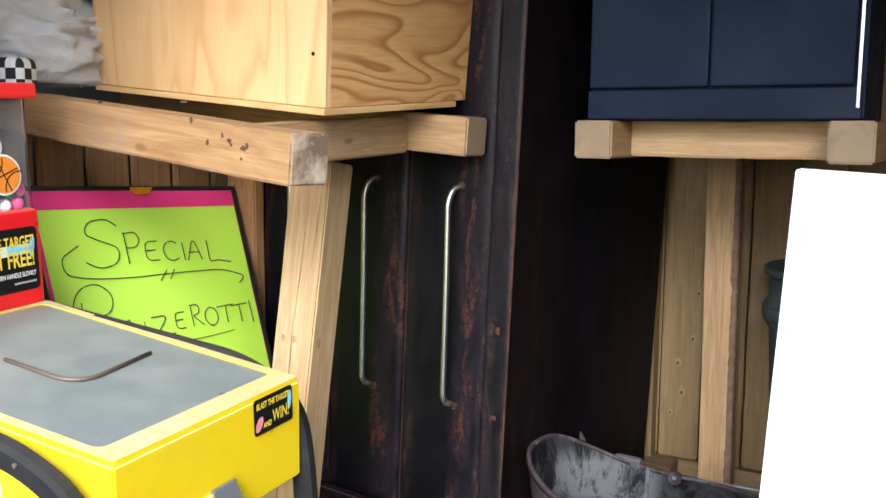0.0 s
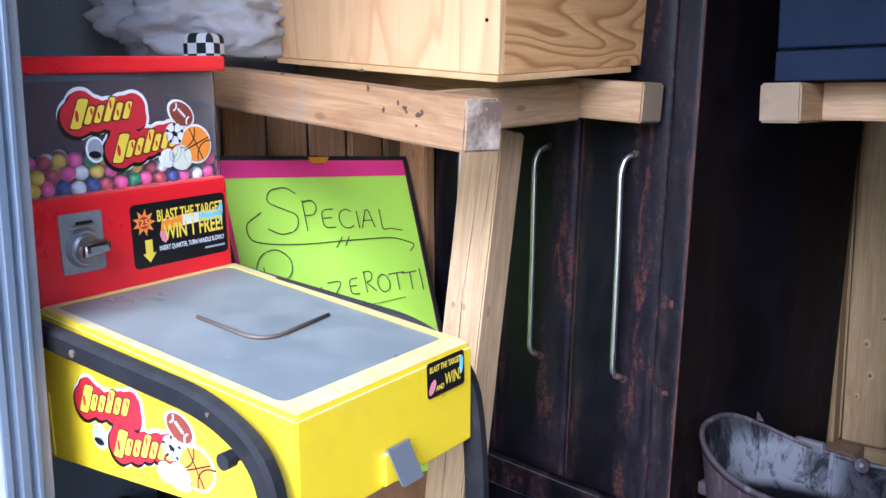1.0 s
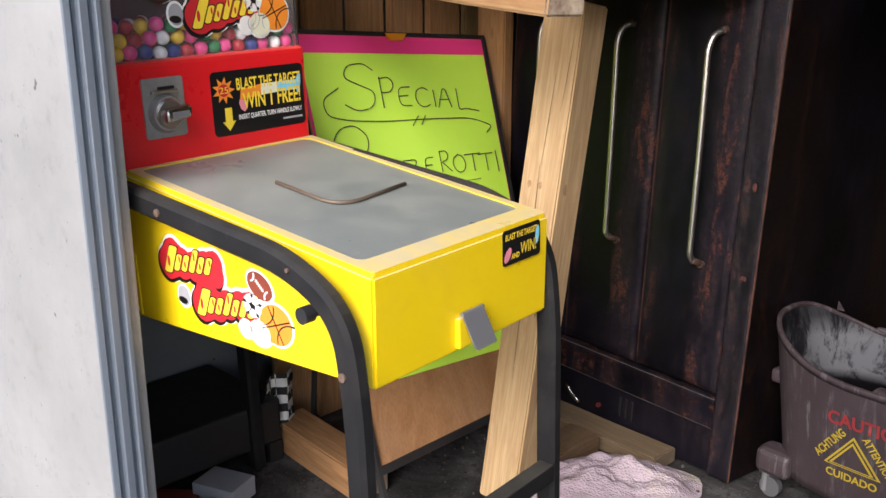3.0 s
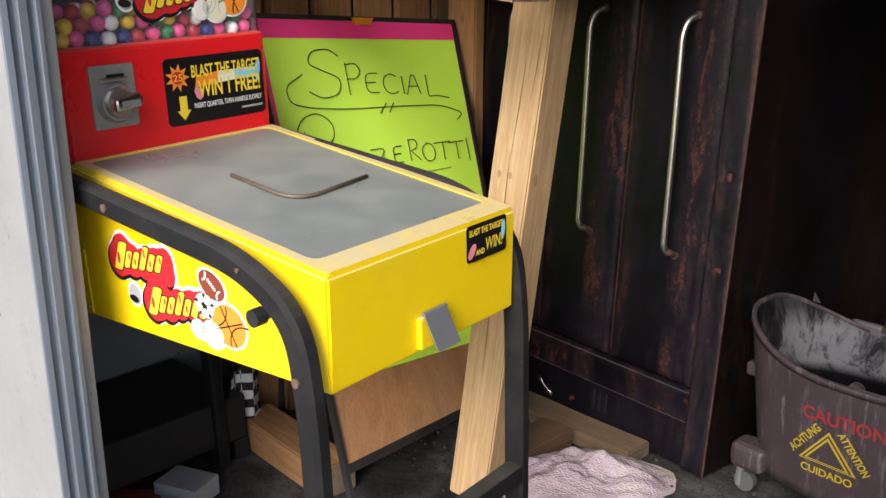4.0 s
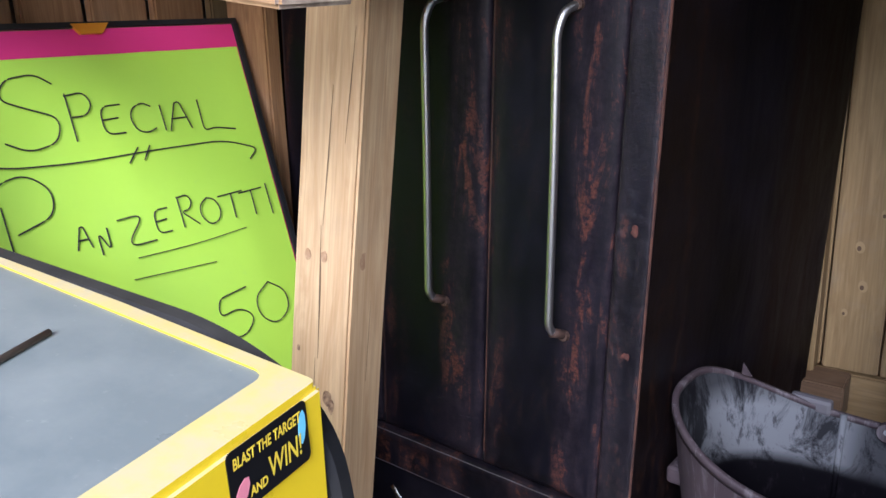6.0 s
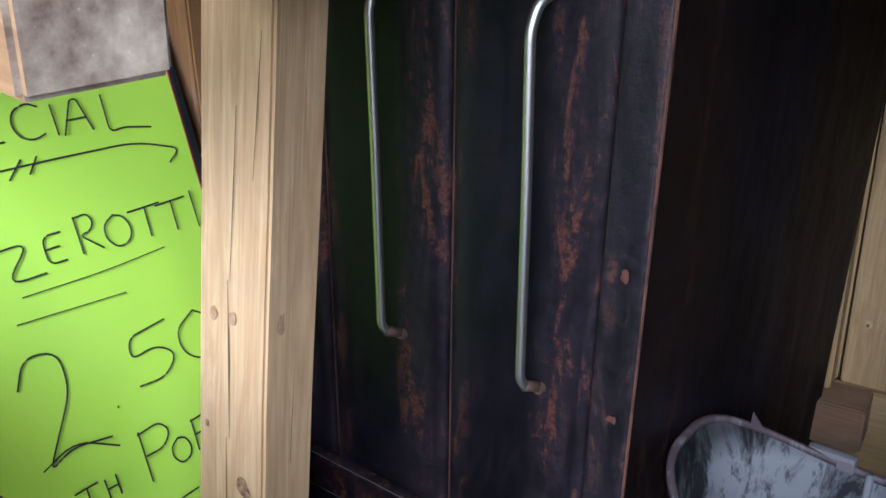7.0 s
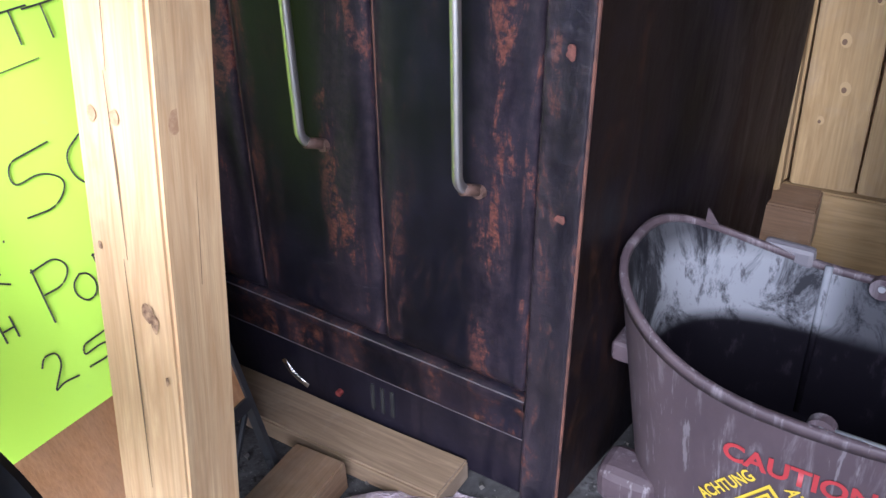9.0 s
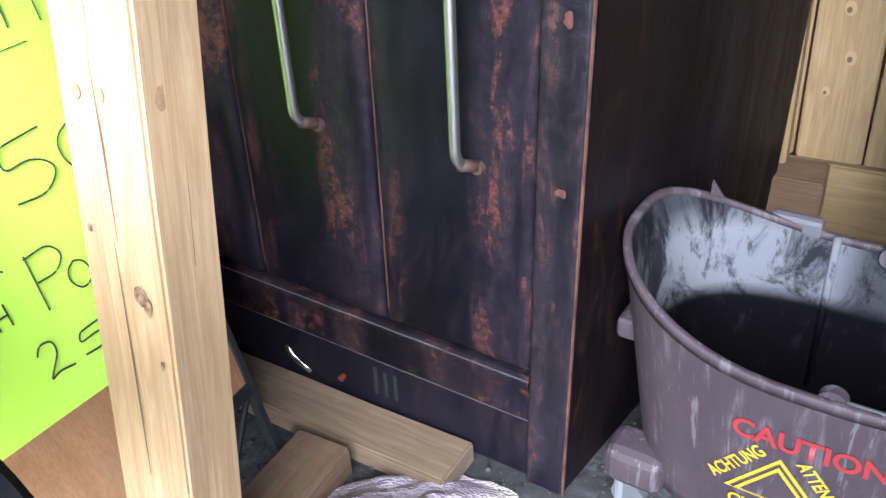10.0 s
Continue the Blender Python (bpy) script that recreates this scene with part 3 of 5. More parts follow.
        def seam(points, wide, material=M_STICK, k=k, cu=cu, cv=cv, ru=ru, rv=rv):
            """A line drawn over the ball, points given in radii about its middle."""
            fine = [Vector((p[0], p[1])) for p in points]
            left, right = [], []
            for i, p in enumerate(fine):
                t = (fine[min(i + 1, len(fine) - 1)] - fine[max(i - 1, 0)]).normalized()
                n = Vector((-t.y, t.x)) * wide
                left.append((cu + (p.x + n.x) * ru, cv + (p.y + n.y) * rv))
                right.append((cu + (p.x - n.x) * ru, cv + (p.y - n.y) * rv))
            part("ball_seam", plate(left + right[::-1], k + 0.0003, place), material, parent)

        def arc(x0, y0, r, a0, a1):
            return [(x0 + r * math.cos(radians(a0 + (a1 - a0) * i / 8)), y0 + r * math.sin(radians(a0 + (a1 - a0) * i / 8))) for i in range(9)]
        if nm == "basketball":
            seam([(-0.9, -0.38), (0.9, 0.38)], 0.035)
            seam([(-0.42, 0.88), (0.42, -0.88)], 0.035)
            seam(arc(-1.0, 0.75, 0.95, -100, 10), 0.035)
            seam(arc(1.0, -0.75, 0.95, 80, 190), 0.035)
        if nm == "soccer_ball":
            for j in range(5):
                c, q = math.cos(1.257 * j + 0.3), math.sin(1.257 * j + 0.3)
                seam([(0.3 * c, 0.3 * q), (0.75 * c, 0.75 * q)], 0.03)
                part("ball_patch", plate(oval(cu + ru * 0.86 * c, cv + rv * 0.86 * q, ru * 0.17, rv * 0.17, 0, 5), k + 0.0004, place), M_STICK, parent)
            part("ball_patch", plate(oval(cu, cv, ru * 0.32, rv * 0.32, 18, 5), k + 0.0005, place), M_STICK, parent)
        if nm == "football":
            seam([(-0.3, 0.42), (0.35, -0.3)], 0.05, M_WHITE)
            for j in range(5):
                x, y = -0.22 + 0.12 * j, 0.33 - 0.13 * j
                seam([(x - 0.1, y - 0.1), (x + 0.1, y + 0.1)], 0.03, M_WHITE)
            seam(arc(-0.9, 0.7, 0.5, -70, 20), 0.06, M_WHITE)
            seam(arc(0.9, -0.7, 0.5, 110, 200), 0.06, M_WHITE)
        if nm == "volleyball":
            for r in (0.75, 1.1):
                seam(arc(-1.1, 0.6, r, -70, 30), 0.025, M_SILVER)
            seam(arc(1.1, 0.2, 0.85, 120, 220), 0.025, M_SILVER)
        if nm == "baseball":
            seam(arc(1.1, 0.1, 0.9, 130, 230), 0.05, M_SILVER)
        if nm == "puck":
            part("puck_side", plate(oval(cu - ru * 0.15, cv - rv * 0.45, ru * 0.8, rv * 0.35, 20), k + 0.0004, place), M_STICK, parent)


def build_machine():
    mach = thing("gumball_machine", (-0.3, -0.2, FLOOR), "yellow and red pinball gumball machine on black tube legs, dusty", "gumball machine", (2.2, 0, 2.4), shift=0.028)
    X, L, R = -0.614, -0.410, 0.0      # face of the red head, left and right sides
    HL, HR = -0.398, 0.024             # sides of the head, which is set a little askew

    def askew(x, y):
        """Widens the body towards the head."""
        return y + 0.026 * (x - 0.012) / (X - 0.012) * (y - L) / (R - L)
    # yellow body: a wedge
    prof = [(0.012, 0.862), (0.006, 0.693), (-0.90, 0.645), (-0.90, 0.955), (X, 0.932)]
    b = bmesh.new()
    a, c = [b.verts.new((x, L, z)) for x, z in prof], [b.verts.new((x, askew(x, R), z)) for x, z in prof]
    b.faces.new(a), b.faces.new(c[::-1])
    for i in range(5):
        j = (i + 1) % 5
        b.faces.new((a[i], c[i], c[j], a[j]))
    bmesh.ops.recalc_face_normals(b, faces=b.faces[:])
    bmesh.ops.bevel(b, geom=b.edges[:], offset=0.004, segments=2, affect="EDGES")
    body = part("body", b, M_YELLOW, mach, "bright yellow sheet metal body")
    # playfield: raised dusty rim and the grey cover
    slope = (0.932 - 0.862) / (X - 0.012)

    def top(u, v, w):
        return Vector((u, askew(u, v), 0.862 + (u - 0.012) * slope + 0.001 + w))
    rim_o, rim_i = rounded(X + 0.004, 0.008, L + 0.004, R - 0.003, 0.006, 5), rounded(X + 0.014, -0.034, L + 0.022, R - 0.02, 0.016, 5)
    b = bmesh.new()
    vo, vi = [b.verts.new(top(u, v, 0.004)) for u, v in rim_o], [b.verts.new(top(u, v, 0.004)) for u, v in rim_i]
    wo, wi = [b.verts.new(top(u, v, -0.001)) for u, v in rim_o], [b.verts.new(top(u, v, -0.001)) for u, v in rim_i]
    n = len(vo)
    for i in range(n):
        j = (i + 1) % n
        b.faces.new((vo[i], vo[j], vi[j], vi[i])), b.faces.new((wo[i], wo[j], vo[j], vo[i])), b.faces.new((vi[i], vi[j], wi[j], wi[i]))
    bmesh.ops.recalc_face_normals(b, faces=b.faces[:])
    part("cover_rim", b, M_YELLOW, mach, "dusty pale yellow rim")
    part("cover", plate(rim_i, 0.002, top), M_GLASSTOP, mach, "grey dust-covered playfield cover")
    wire = bend([top(-0.39, -0.255, 0.006), top(-0.222, -0.258, 0.006), top(-0.245, -0.085, 0.006)], 0.06, 8)
    part("wire", sweep(wire, round_profile(0.0035, 8), (0, 0, 1)), plain("rusty_wire", (0.16, 0.12, 0.09), 0.6, 0.4), mach, "bent brown wire lying on the cover", True)
    # side panel seam and access door
    part("access_door", box(-0.74, -0.605, L - 0.004, L, 0.668, 0.785, 0.003), M_YELLOW, mach)
    part("screw", rod((-0.615, L - 0.003, 0.678), (-0.615, L - 0.008, 0.678), 0.004, 8), M_GREY_STEEL, mach)
    # delivery flap in the front
    chute = part("chute", box(-0.01, 0.016, -0.238, -0.186, 0.70, 0.75, 0.003), M_YELLOW, mach)
    b = plate(rounded(-0.03, 0.027, -0.025, 0.025, 0.004), 0.003, lambda u, v, w: Vector((0.027 + w - u * 0.35, -0.206 + v - u * 0.15, 0.731 + u)))
    part("flap", b, M_GREY_STEEL, chute, "dull grey steel flap")
    part("hinge", rod((0.017, -0.234, 0.757), (0.017, -0.182, 0.757), 0.003, 8), M_GREY_STEEL, chute)
    # stickers
    f = on_front(0.0125)
    s = part("front_sticker", plate(rounded(-0.126, -0.026, 0.803, 0.862, 0.006), 0.0008, f), M_STICK, mach, "black sticker with yellow words")
    part("splash", plate(oval(-0.113, 0.82, 0.007, 0.014, -35, 9), 0.0011, f), M_ROSE, s)
    part("splash", plate(oval(-0.034, 0.838, 0.005, 0.016, -8, 9), 0.0011, f), M_CYAN, s)
    for tx, sz, u, v, wd in (("BLAST THE TARGET", 0.014, -0.120, 0.845, 0.085), ("AND", 0.012, -0.105, 0.812, 0.022), ("WIN!", 0.028, -0.08, 0.815, 0.043)):
        part("lettering", lettering(tx, sz, f, u, v, wd, 0.0014, 0.0004, 0.1), M_YPRINT, s)
    # red head
    head = part("head", box(-0.93, X, HL - 0.008, HR, 0.925, 1.122, 0.012, 3), M_RED, mach, "red sheet metal head")
    f = (lambda u, v, w: Vector((X + w, u + 0.024, v)))
    s = part("head_sticker", plate(rounded(-0.236, -0.012, 0.965, 1.088, 0.01), 0.0008, f), M_STICK, mach, "black instruction sticker with yellow and white words")
    star = [(-0.208 + (0.026 if i % 2 == 0 else 0.014) * math.cos(math.pi * i / 9), 1.052 + (0.026 if i % 2 == 0 else 0.014) * math.sin(math.pi * i / 9)) for i in range(18)]
    part("star", plate(star, 0.0011, f), M_ORANGE, s)
    part("star_core", plate(oval(-0.208, 1.052, 0.012, 0.012), 0.0014, f), M_RPRINT, s)
    part("lettering", lettering("25", 0.018, f, -0.218, 1.046, 0.02, 0.0018), M_YPRINT, s)
    part("arrow", plate([(-0.209, 1.018), (-0.209, 0.992), (-0.216, 0.992), (-0.201, 0.974), (-0.186, 0.992), (-0.193, 0.992), (-0.193, 1.018)], 0.0011, f), M_YPRINT, s)
    part("splash", plate(oval(-0.166, 1.02, 0.008, 0.014, 20, 7), 0.0010, f), M_ROSE, s)
    part("splash", plate(oval(-0.025, 1.05, 0.006, 0.022, -8, 9), 0.0010, f), M_CYAN, s)
    part("splash", plate([(-0.172, 1.03), (-0.12, 1.034), (-0.12, 1.056), (-0.168, 1.05)], 0.0010, f), M_ORANGE, s)
    part("splash", plate([(-0.12, 1.034), (-0.08, 1.036), (-0.08, 1.056), (-0.12, 1.056)], 0.0010, f), M_CREAM, s)
    part("splash", plate([(-0.08, 1.036), (-0.022, 1.036), (-0.022, 1.056), (-0.08, 1.056)], 0.0010, f), M_CYAN, s)
    for tx, sz, u, v, wd, mt in (("BLAST THE TARGET", 0.031, -0.178, 1.05, 0.158, M_YPRINT), ("WIN 1 FREE!", 0.042, -0.166, 1.013, 0.144, M_YPRINT), ("INSERT QUARTER, TURN HANDLE SLOWLY", 0.013, -0.178, 0.993, 0.158, M_WHITE)):
        part("lettering", lettering(tx, sz, f, u, v, wd, 0.0014, sz * 0.022), mt, s)
    part("small_print", plate([(-0.07, 0.979), (-0.02, 0.979), (-0.02, 0.983), (-0.07, 0.983)], 0.0011, f), M_SILVER, s)
    # coin mechanism
    f = (lambda u, v, w: Vector((X + w, u + 0.005, v + 0.006)))
    mech = part("coin_mechanism", plate(rounded(-0.362, -0.278, 0.976, 1.084, 0.005), 0.004, f), M_PLATE, mach, "chromed coin mechanism with turning handle")
    cy, cz = -0.314, 1.026
    part("dial", rod((X + 0.004, cy, cz), (X + 0.016, cy, cz), 0.036, 40, r2=0.031), M_PLATE, mech)
    part("dial_ring", rod((X + 0.016, cy, cz), (X + 0.021, cy, cz), 0.028, 36, r2=0.024), M_NICKEL, mech)
    b = box(X + 0.02, X + 0.046, cy - 0.024, cy + 0.03, cz - 0.011, cz + 0.013, 0.009, 4)
    for q in b.verts:
        q.co.z += 0.004 * (q.co.y - cy) / 0.03
    part("turn_handle", b, M_CHROME, mech, "chrome turning handle with a dark stamped face")
    part("handle_mark", box(X + 0.0455, X + 0.0468, cy - 0.012, cy + 0.022, cz - 0.004, cz + 0.006), M_WHEEL, mech)
    part("coin_slot", box(X + 0.004, X + 0.0075, cy - 0.012, cy + 0.02, cz + 0.043, cz + 0.048), M_STICK, mech)
    part("coin_guide", box(X + 0.004, X + 0.012, cy - 0.028, cy + 0.026, cz + 0.036, cz + 0.042, 0.002), M_NICKEL, mech)
    # clear bin of gumballs
    b = bmesh.new()
    o, i = rounded(-0.925, X - 0.003, HL - 0.006, HR - 0.002, 0.02, 4), rounded(-0.922, X - 0.006, HL - 0.003, HR - 0.005, 0.018, 4)
    for ring_o, ring_i in ((o, i),):
        lo, hi, lo2, hi2 = [[b.verts.new((x, y, z)) for x, y in rg] for rg, z in ((ring_o, 1.118), (ring_o, 1.334), (ring_i, 1.118), (ring_i, 1.334))]
        n = len(lo)
        for k in range(n):
            j = (k + 1) % n
            b.faces.new((lo[k], lo[j], hi[j], hi[k])), b.faces.new((lo2[k], hi2[k], hi2[j], lo2[j]))
            b.faces.new((hi[k], hi[j], hi2[j], hi2[k])), b.faces.new((lo[k], lo2[k], lo2[j], lo[j]))
    bmesh.ops.recalc_face_normals(b, faces=b.faces[:])
    clear = part("clear_bin", b, M_CLEAR, mach, "clear plastic gumball bin, a fifth full")
    clear.visible_shadow = False
    part("bin_back", box(-0.80, -0.79, HL + 0.01, HR - 0.01, 1.118, 1.32), plain("dark_maroon", (0.1, 0.022, 0.032), 0.5), mach, "dark red inner wall of the bin")
    part("lid", box(-0.934, X + 0.006, HL - 0.014, HR + 0.012, 1.332, 1.362, 0.006, 2), M_RED, mach, "red plastic lid")
    emblem(mach, lambda u, v, w: Vector((X + w, -0.328 + u, 1.153 + v)), (0.297, 0.148), -0.055, -0.002)
    emblem(mach, lambda u, v, w: Vector((-0.528 + u, L - w, 0.690 + v)), (0.338, 0.142), 0.0, 0.0)
    # gumballs
    cols = [plain("gum_" + n, c, 0.3) for n, c in (("pink", (0.75, 0.06, 0.24)), ("red", (0.42, 0.015, 0.025)), ("green", (0.012, 0.2, 0.06)), ("blue", (0.015, 0.03, 0.18)), ("yellow", (0.8, 0.5, 0.02)), ("white", (0.8, 0.78, 0.75)))]
    meshes = []
    for mt in cols:
        b = bmesh.new()
        bmesh.ops.create_uvsphere(b, u_segments=12, v_segments=8, radius=0.0136)
        ob = link("gumball", b, mt, True)
        meshes.append(ob.data)
        bpy.data.objects.remove(ob)
    rnd = random.Random(12)
    for lay in range(3):
        for i in range(5):
            for j in range(14):
                if lay == 2 and rnd.random() < 0.35 + 0.02 * j * (i > 0):
                    continue
                x = X - 0.0205 - i * 0.025 - (lay % 2) * 0.004
                y = HL + 0.014 + j * 0.0286 + (0.012 if (i + lay) % 2 else 0) + rnd.uniform(-0.003, 0.003)
                if y > HR - 0.018:
                    continue
                me = meshes[rnd.choice((0, 0, 0, 0, 0, 1, 1, 1, 1, 1, 2, 2, 2, 3, 3, 4, 4, 5))]
                part("gumball", me, None, mach, m=pose(x, y, 1.132 + lay * 0.0235 + rnd.uniform(-0.002, 0.003)))
    # tube frames, one each side
    for y, sgn in ((-0.442, -1), (0.018, 1)):
        path = bend([(-1.0, y, 0.952), (-0.62, y, 0.916), (-0.125, y, 0.866), (-0.014, y, 0.812), (0.002, y, 0.68), (0.002, y, FLOOR)], 0.12, 8)
        tube = part("front_leg", sweep(path, square_profile(0.03, 0.04, 0.007), (0, 1, 0)), M_BLACK, mach, "black square steel tube bent into arm and leg")
        for x, z in ((-0.436, 0.896), (-0.008, 0.727), (-0.11, 0.862)):
            part("bolt", rod((x, y, z), (x, y + sgn * 0.018, z), 0.0068 if x != -0.11 else 0.0035, 12), M_BOLT, tube)
        part("foot_cap", box(-0.016, 0.032, y - 0.02, y + 0.02, FLOOR, FLOOR + 0.02, 0.004), M_BLACKMAT, tube)
        part("rear_leg", sweep([(-0.915, y, 0.90), (-0.915, y, FLOOR)], square_profile(0.034, 0.046, 0.007), (0, 1, 0)), M_BLACK, mach, "black square steel tube leg")
    part("crossbar", box(-0.008, 0.024, -0.425, 0.006, 0.36, 0.395, 0.004), M_BLACK, mach, "black steel bar between the legs")
    knob = part("plunger", rod((-0.072, L, 0.806), (-0.072, -0.456, 0.806), 0.008, 12), M_BLACKMAT, mach, "black plunger knob")
    part("knob", rod((-0.072, -0.452, 0.806), (-0.072, -0.47, 0.806), 0.0125, 20), M_BLACKMAT, knob)


build_machine()


# ---- dark steel locker ----
def pillow(xl, xr, y0, z0, z1, swell, nx=22, nz=34):
    """A pressed sheet door: flat in the middle, rolled back along its sides and foot."""
    b = bmesh.new()
    rows_ = []
    for k in range(nz + 1):
        v = (k / nz) ** 1.8
        z = z0 + (z1 - z0) * v
        lift = min(1.0, (z - z0) / 0.035)
        foot = math.sqrt(max(0.0, 1 - (1 - lift) ** 2))
        rw = []
        for i in range(nx + 1):
            u = 0.5 - 0.5 * math.cos(math.pi * i / nx)
            e = min(u, 1 - u) * (xr - xl) / 0.045
            roll = math.sqrt(max(0.0, 1 - (1 - min(1.0, e)) ** 2))
            x = xl + (xr - xl) * u
            dent = 0.0016 * noise.noise(Vector((x * 7, z * 4, 3.1))) + 0.0007 * noise.noise(Vector((x * 25, z * 18, 9)))
            rw.append(b.verts.new((x, y0 - swell * min(roll, foot) + dent, z)))
        rows_.append(rw)
    for a, c in zip(rows_, rows_[1:]):
        for i in range(nx):
            b.faces.new((a[i], a[i + 1], c[i + 1], c[i]))
    r = bmesh.ops.extrude_face_region(b, geom=[f for f in b.faces])
    for q in r["geom"]:
        if isinstance(q, bmesh.types.BMVert):
            q.co.y = y0 + 0.012
    bmesh.ops.recalc_face_normals(b, faces=b.faces[:])
    return b


def build_locker():
    x0, y0, Z0, Z1, W, D = 0.000, 0.785, 0.05, 1.95, 0.862, 0.77
    lk = thing("steel_locker", (x0, y0, Z0), "tall black steel locker, rust-worn doors with long bar handles", "locker", (0, 2.5, -4.5))
    part("side", box(x0 - 0.02, x0, y0 + 0.004, y0 + D, Z0, Z1, 0.003), M_RUST_SIDE, lk, "dark brown streaked side panel").data.transform(Matrix(((1, 0.112, 0, -0.112 * y0), (0, 1, 0, 0), (0, 0, 1, 0), (0, 0, 0, 1))))
    part("side", box(x0 - W, x0 - W + 0.02, y0 + 0.004, y0 + D, Z0, Z1, 0.003), M_RUST, lk)
    part("back", box(x0 - W + 0.02, x0 - 0.02, y0 + D - 0.015, y0 + D, Z0, Z1), M_RUST, lk)
    part("top", box(x0 - W, x0, y0, y0 + D, Z1, Z1 + 0.02, 0.004), M_RUST, lk)
    # corner post with blistered paint
    b = box(x0 - 0.062, x0, y0 - 0.006, y0 + 0.02, Z0, Z1, 0.005)
    bmesh.ops.subdivide_edges(b, edges=[e for e in b.edges if abs(e.verts[0].co.z - e.verts[1].co.z) > 1], cuts=260)
    bmesh.ops.subdivide_edges(b, edges=[e for e in b.edges if abs(e.verts[0].co.x - e.verts[1].co.x) > 0.03], cuts=7)
    for q in b.verts:
        if q.co.y < y0 - 0.002:
            p = Vector((q.co.x * 120, 0, q.co.z * 75))
            blister = max(0.0, noise.noise(p) - 0.15) * 0.0045 + max(0.0, noise.noise(p * 2.1) - 0.2) * 0.003
            q.co.y -= blister * max(0.0, min(1.0, (q.co.z - 0.28) * 4, (1.05 - q.co.z) * 5))
    part("stile", b, M_STILE, lk, "corner post with blistered black paint and rust", True)
    part("edge", sweep([(x0 + 0.0005, y0 - 0.003, Z0), (x0 + 0.0005, y0 - 0.003, Z1)], round_profile(0.0024, 6), (1, 0, 0)), M_EDGE, lk, "rust-red worn corner edge")
    for dx, z, ru, rv in ((-0.026, 0.803, 0.006, 0.010), (-0.024, 0.585, 0.008, 0.006)):
        out = [(u * (1 + 0.5 * noise.noise(Vector((u * 160, v * 160, z)))), v * (1 + 0.5 * noise.noise(Vector((u * 180, v * 140, z + 4))))) for u, v in oval(0, 0, ru, rv, 0, 22)]
        part("rust_spot", plate([(x0 + dx + u, z + v) for u, v in out], 0.001, lambda u, v, w: Vector((u, y0 - 0.0085 - w, v))), M_SPOT, lk, "bare red rust spot")
    # kick panel: rolled ledge, fold and vents
    xl, xr = x0 - W + 0.02, x0 - 0.062
    part("kick_panel", box(xl, xr, y0 + 0.006, y0 + 0.03, Z0, 0.178, 0.003), M_KICK, lk, "blue-black kick panel with scratches")
    b = bmesh.new()
    prof = [(0.03, 0.262), (0.004, 0.262), (-0.004, 0.258), (-0.007, 0.25), (-0.005, 0.238), (0.0, 0.225), (0.002, 0.19), (-0.001, 0.178), (0.002, 0.17), (0.03, 0.17)]
    n = 40
    rings = [[b.verts.new((xl + (xr - xl) * k / n, y0 + py + 0.0012 * noise.noise(Vector((k * 0.5, pz * 30, 5))), pz)) for py, pz in prof] for k in range(n + 1)]
    for a, c in zip(rings, rings[1:]):
        for k in range(len(prof) - 1):
            b.faces.new((a[k], a[k + 1], c[k + 1], c[k]))
    bmesh.ops.recalc_face_normals(b, faces=b.faces[:])
    part("ledge", b, M_RUST_WORN, lk, "rolled ledge under the doors, scuffed pale", True)
    # pale scuff lines; the highlight along each fold is put into their colour
    for z, y, r in ((0.2565, y0 - 0.0055, 0.0013), (0.174, y0 - 0.0002, 0.0008)):
        line = [(xl + (xr - xl) * k / 24, y + 0.0008 * noise.noise(Vector((k * 0.9, z * 9, 2))), z + 0.0006 * noise.noise(Vector((k * 0.7, 3, z)))) for k in range(25)]
        part("worn_line", sweep(line, round_profile(r, 5), (0, 1, 0)), M_SCUFF_SHINE, lk, "pale scuff line with the highlight of the fold painted in")
    for k in range(3):
        part("vent_slot", box(x0 - 0.352 + k * 0.02, x0 - 0.346 + k * 0.02, y0 + 0.003, y0 + 0.008, Z0 + 0.045, Z0 + 0.1), M_SLOT, lk)
    badge = sweep(bend([(x0 - 0.545, y0 + 0.003, Z0 + 0.07), (x0 - 0.525, y0 + 0.002, Z0 + 0.045), (x0 - 0.492, y0 + 0.003, Z0 + 0.03)], 0.04, 6), round_profile(0.0055, 10, 0.002), (0, 0.2, 1))
    part("badge", badge, M_CHROME, lk, "small bright curved badge", True)
    part("lamp", rod((x0 - 0.42, y0 + 0.006, Z0 + 0.05), (x0 - 0.42, y0 - 0.003, Z0 + 0.05), 0.006, 12), plain("dull_red", (0.1, 0.016, 0.014), 0.5), lk)
    dw = 0.252
    for i in range(3):
        xr = x0 - 0.066 - i * dw
        xl = xr - dw + 0.006
        d = part("door", pillow(xl, xr, y0 + 0.01, 0.266, Z1 - 0.03, 0.016), M_DOOR, lk, "black pressed door rubbed to red rust along its edges", True)
        part("worn_edge", sweep([(xl + 0.001, y0 + 0.006, 0.29), (xl + 0.001, y0 + 0.006, Z1 - 0.05)], round_profile(0.0013, 5), (1, 0, 0)), M_EDGE, d, "red rust line along the fold")
        part("gap", box(xl - 0.0055, xl - 0.0005, y0 + 0.012, y0 + 0.03, 0.262, Z1 - 0.03), M_STICK, lk)
        hx, zb, zt = x0 - 0.156 - i * 0.257, 0.59, 1.146
        pts = bend([(hx + 0.014, y0 - 0.004, zb), (hx + 0.001, y0 - 0.042, zb + 0.016), (hx - 0.002, y0 - 0.044, zb + 0.3), (hx - 0.008, y0 - 0.044, zt - 0.04), (hx - 0.004, y0 - 0.03, zt - 0.008), (hx + 0.008, y0 - 0.004, zt)], 0.035, 8)
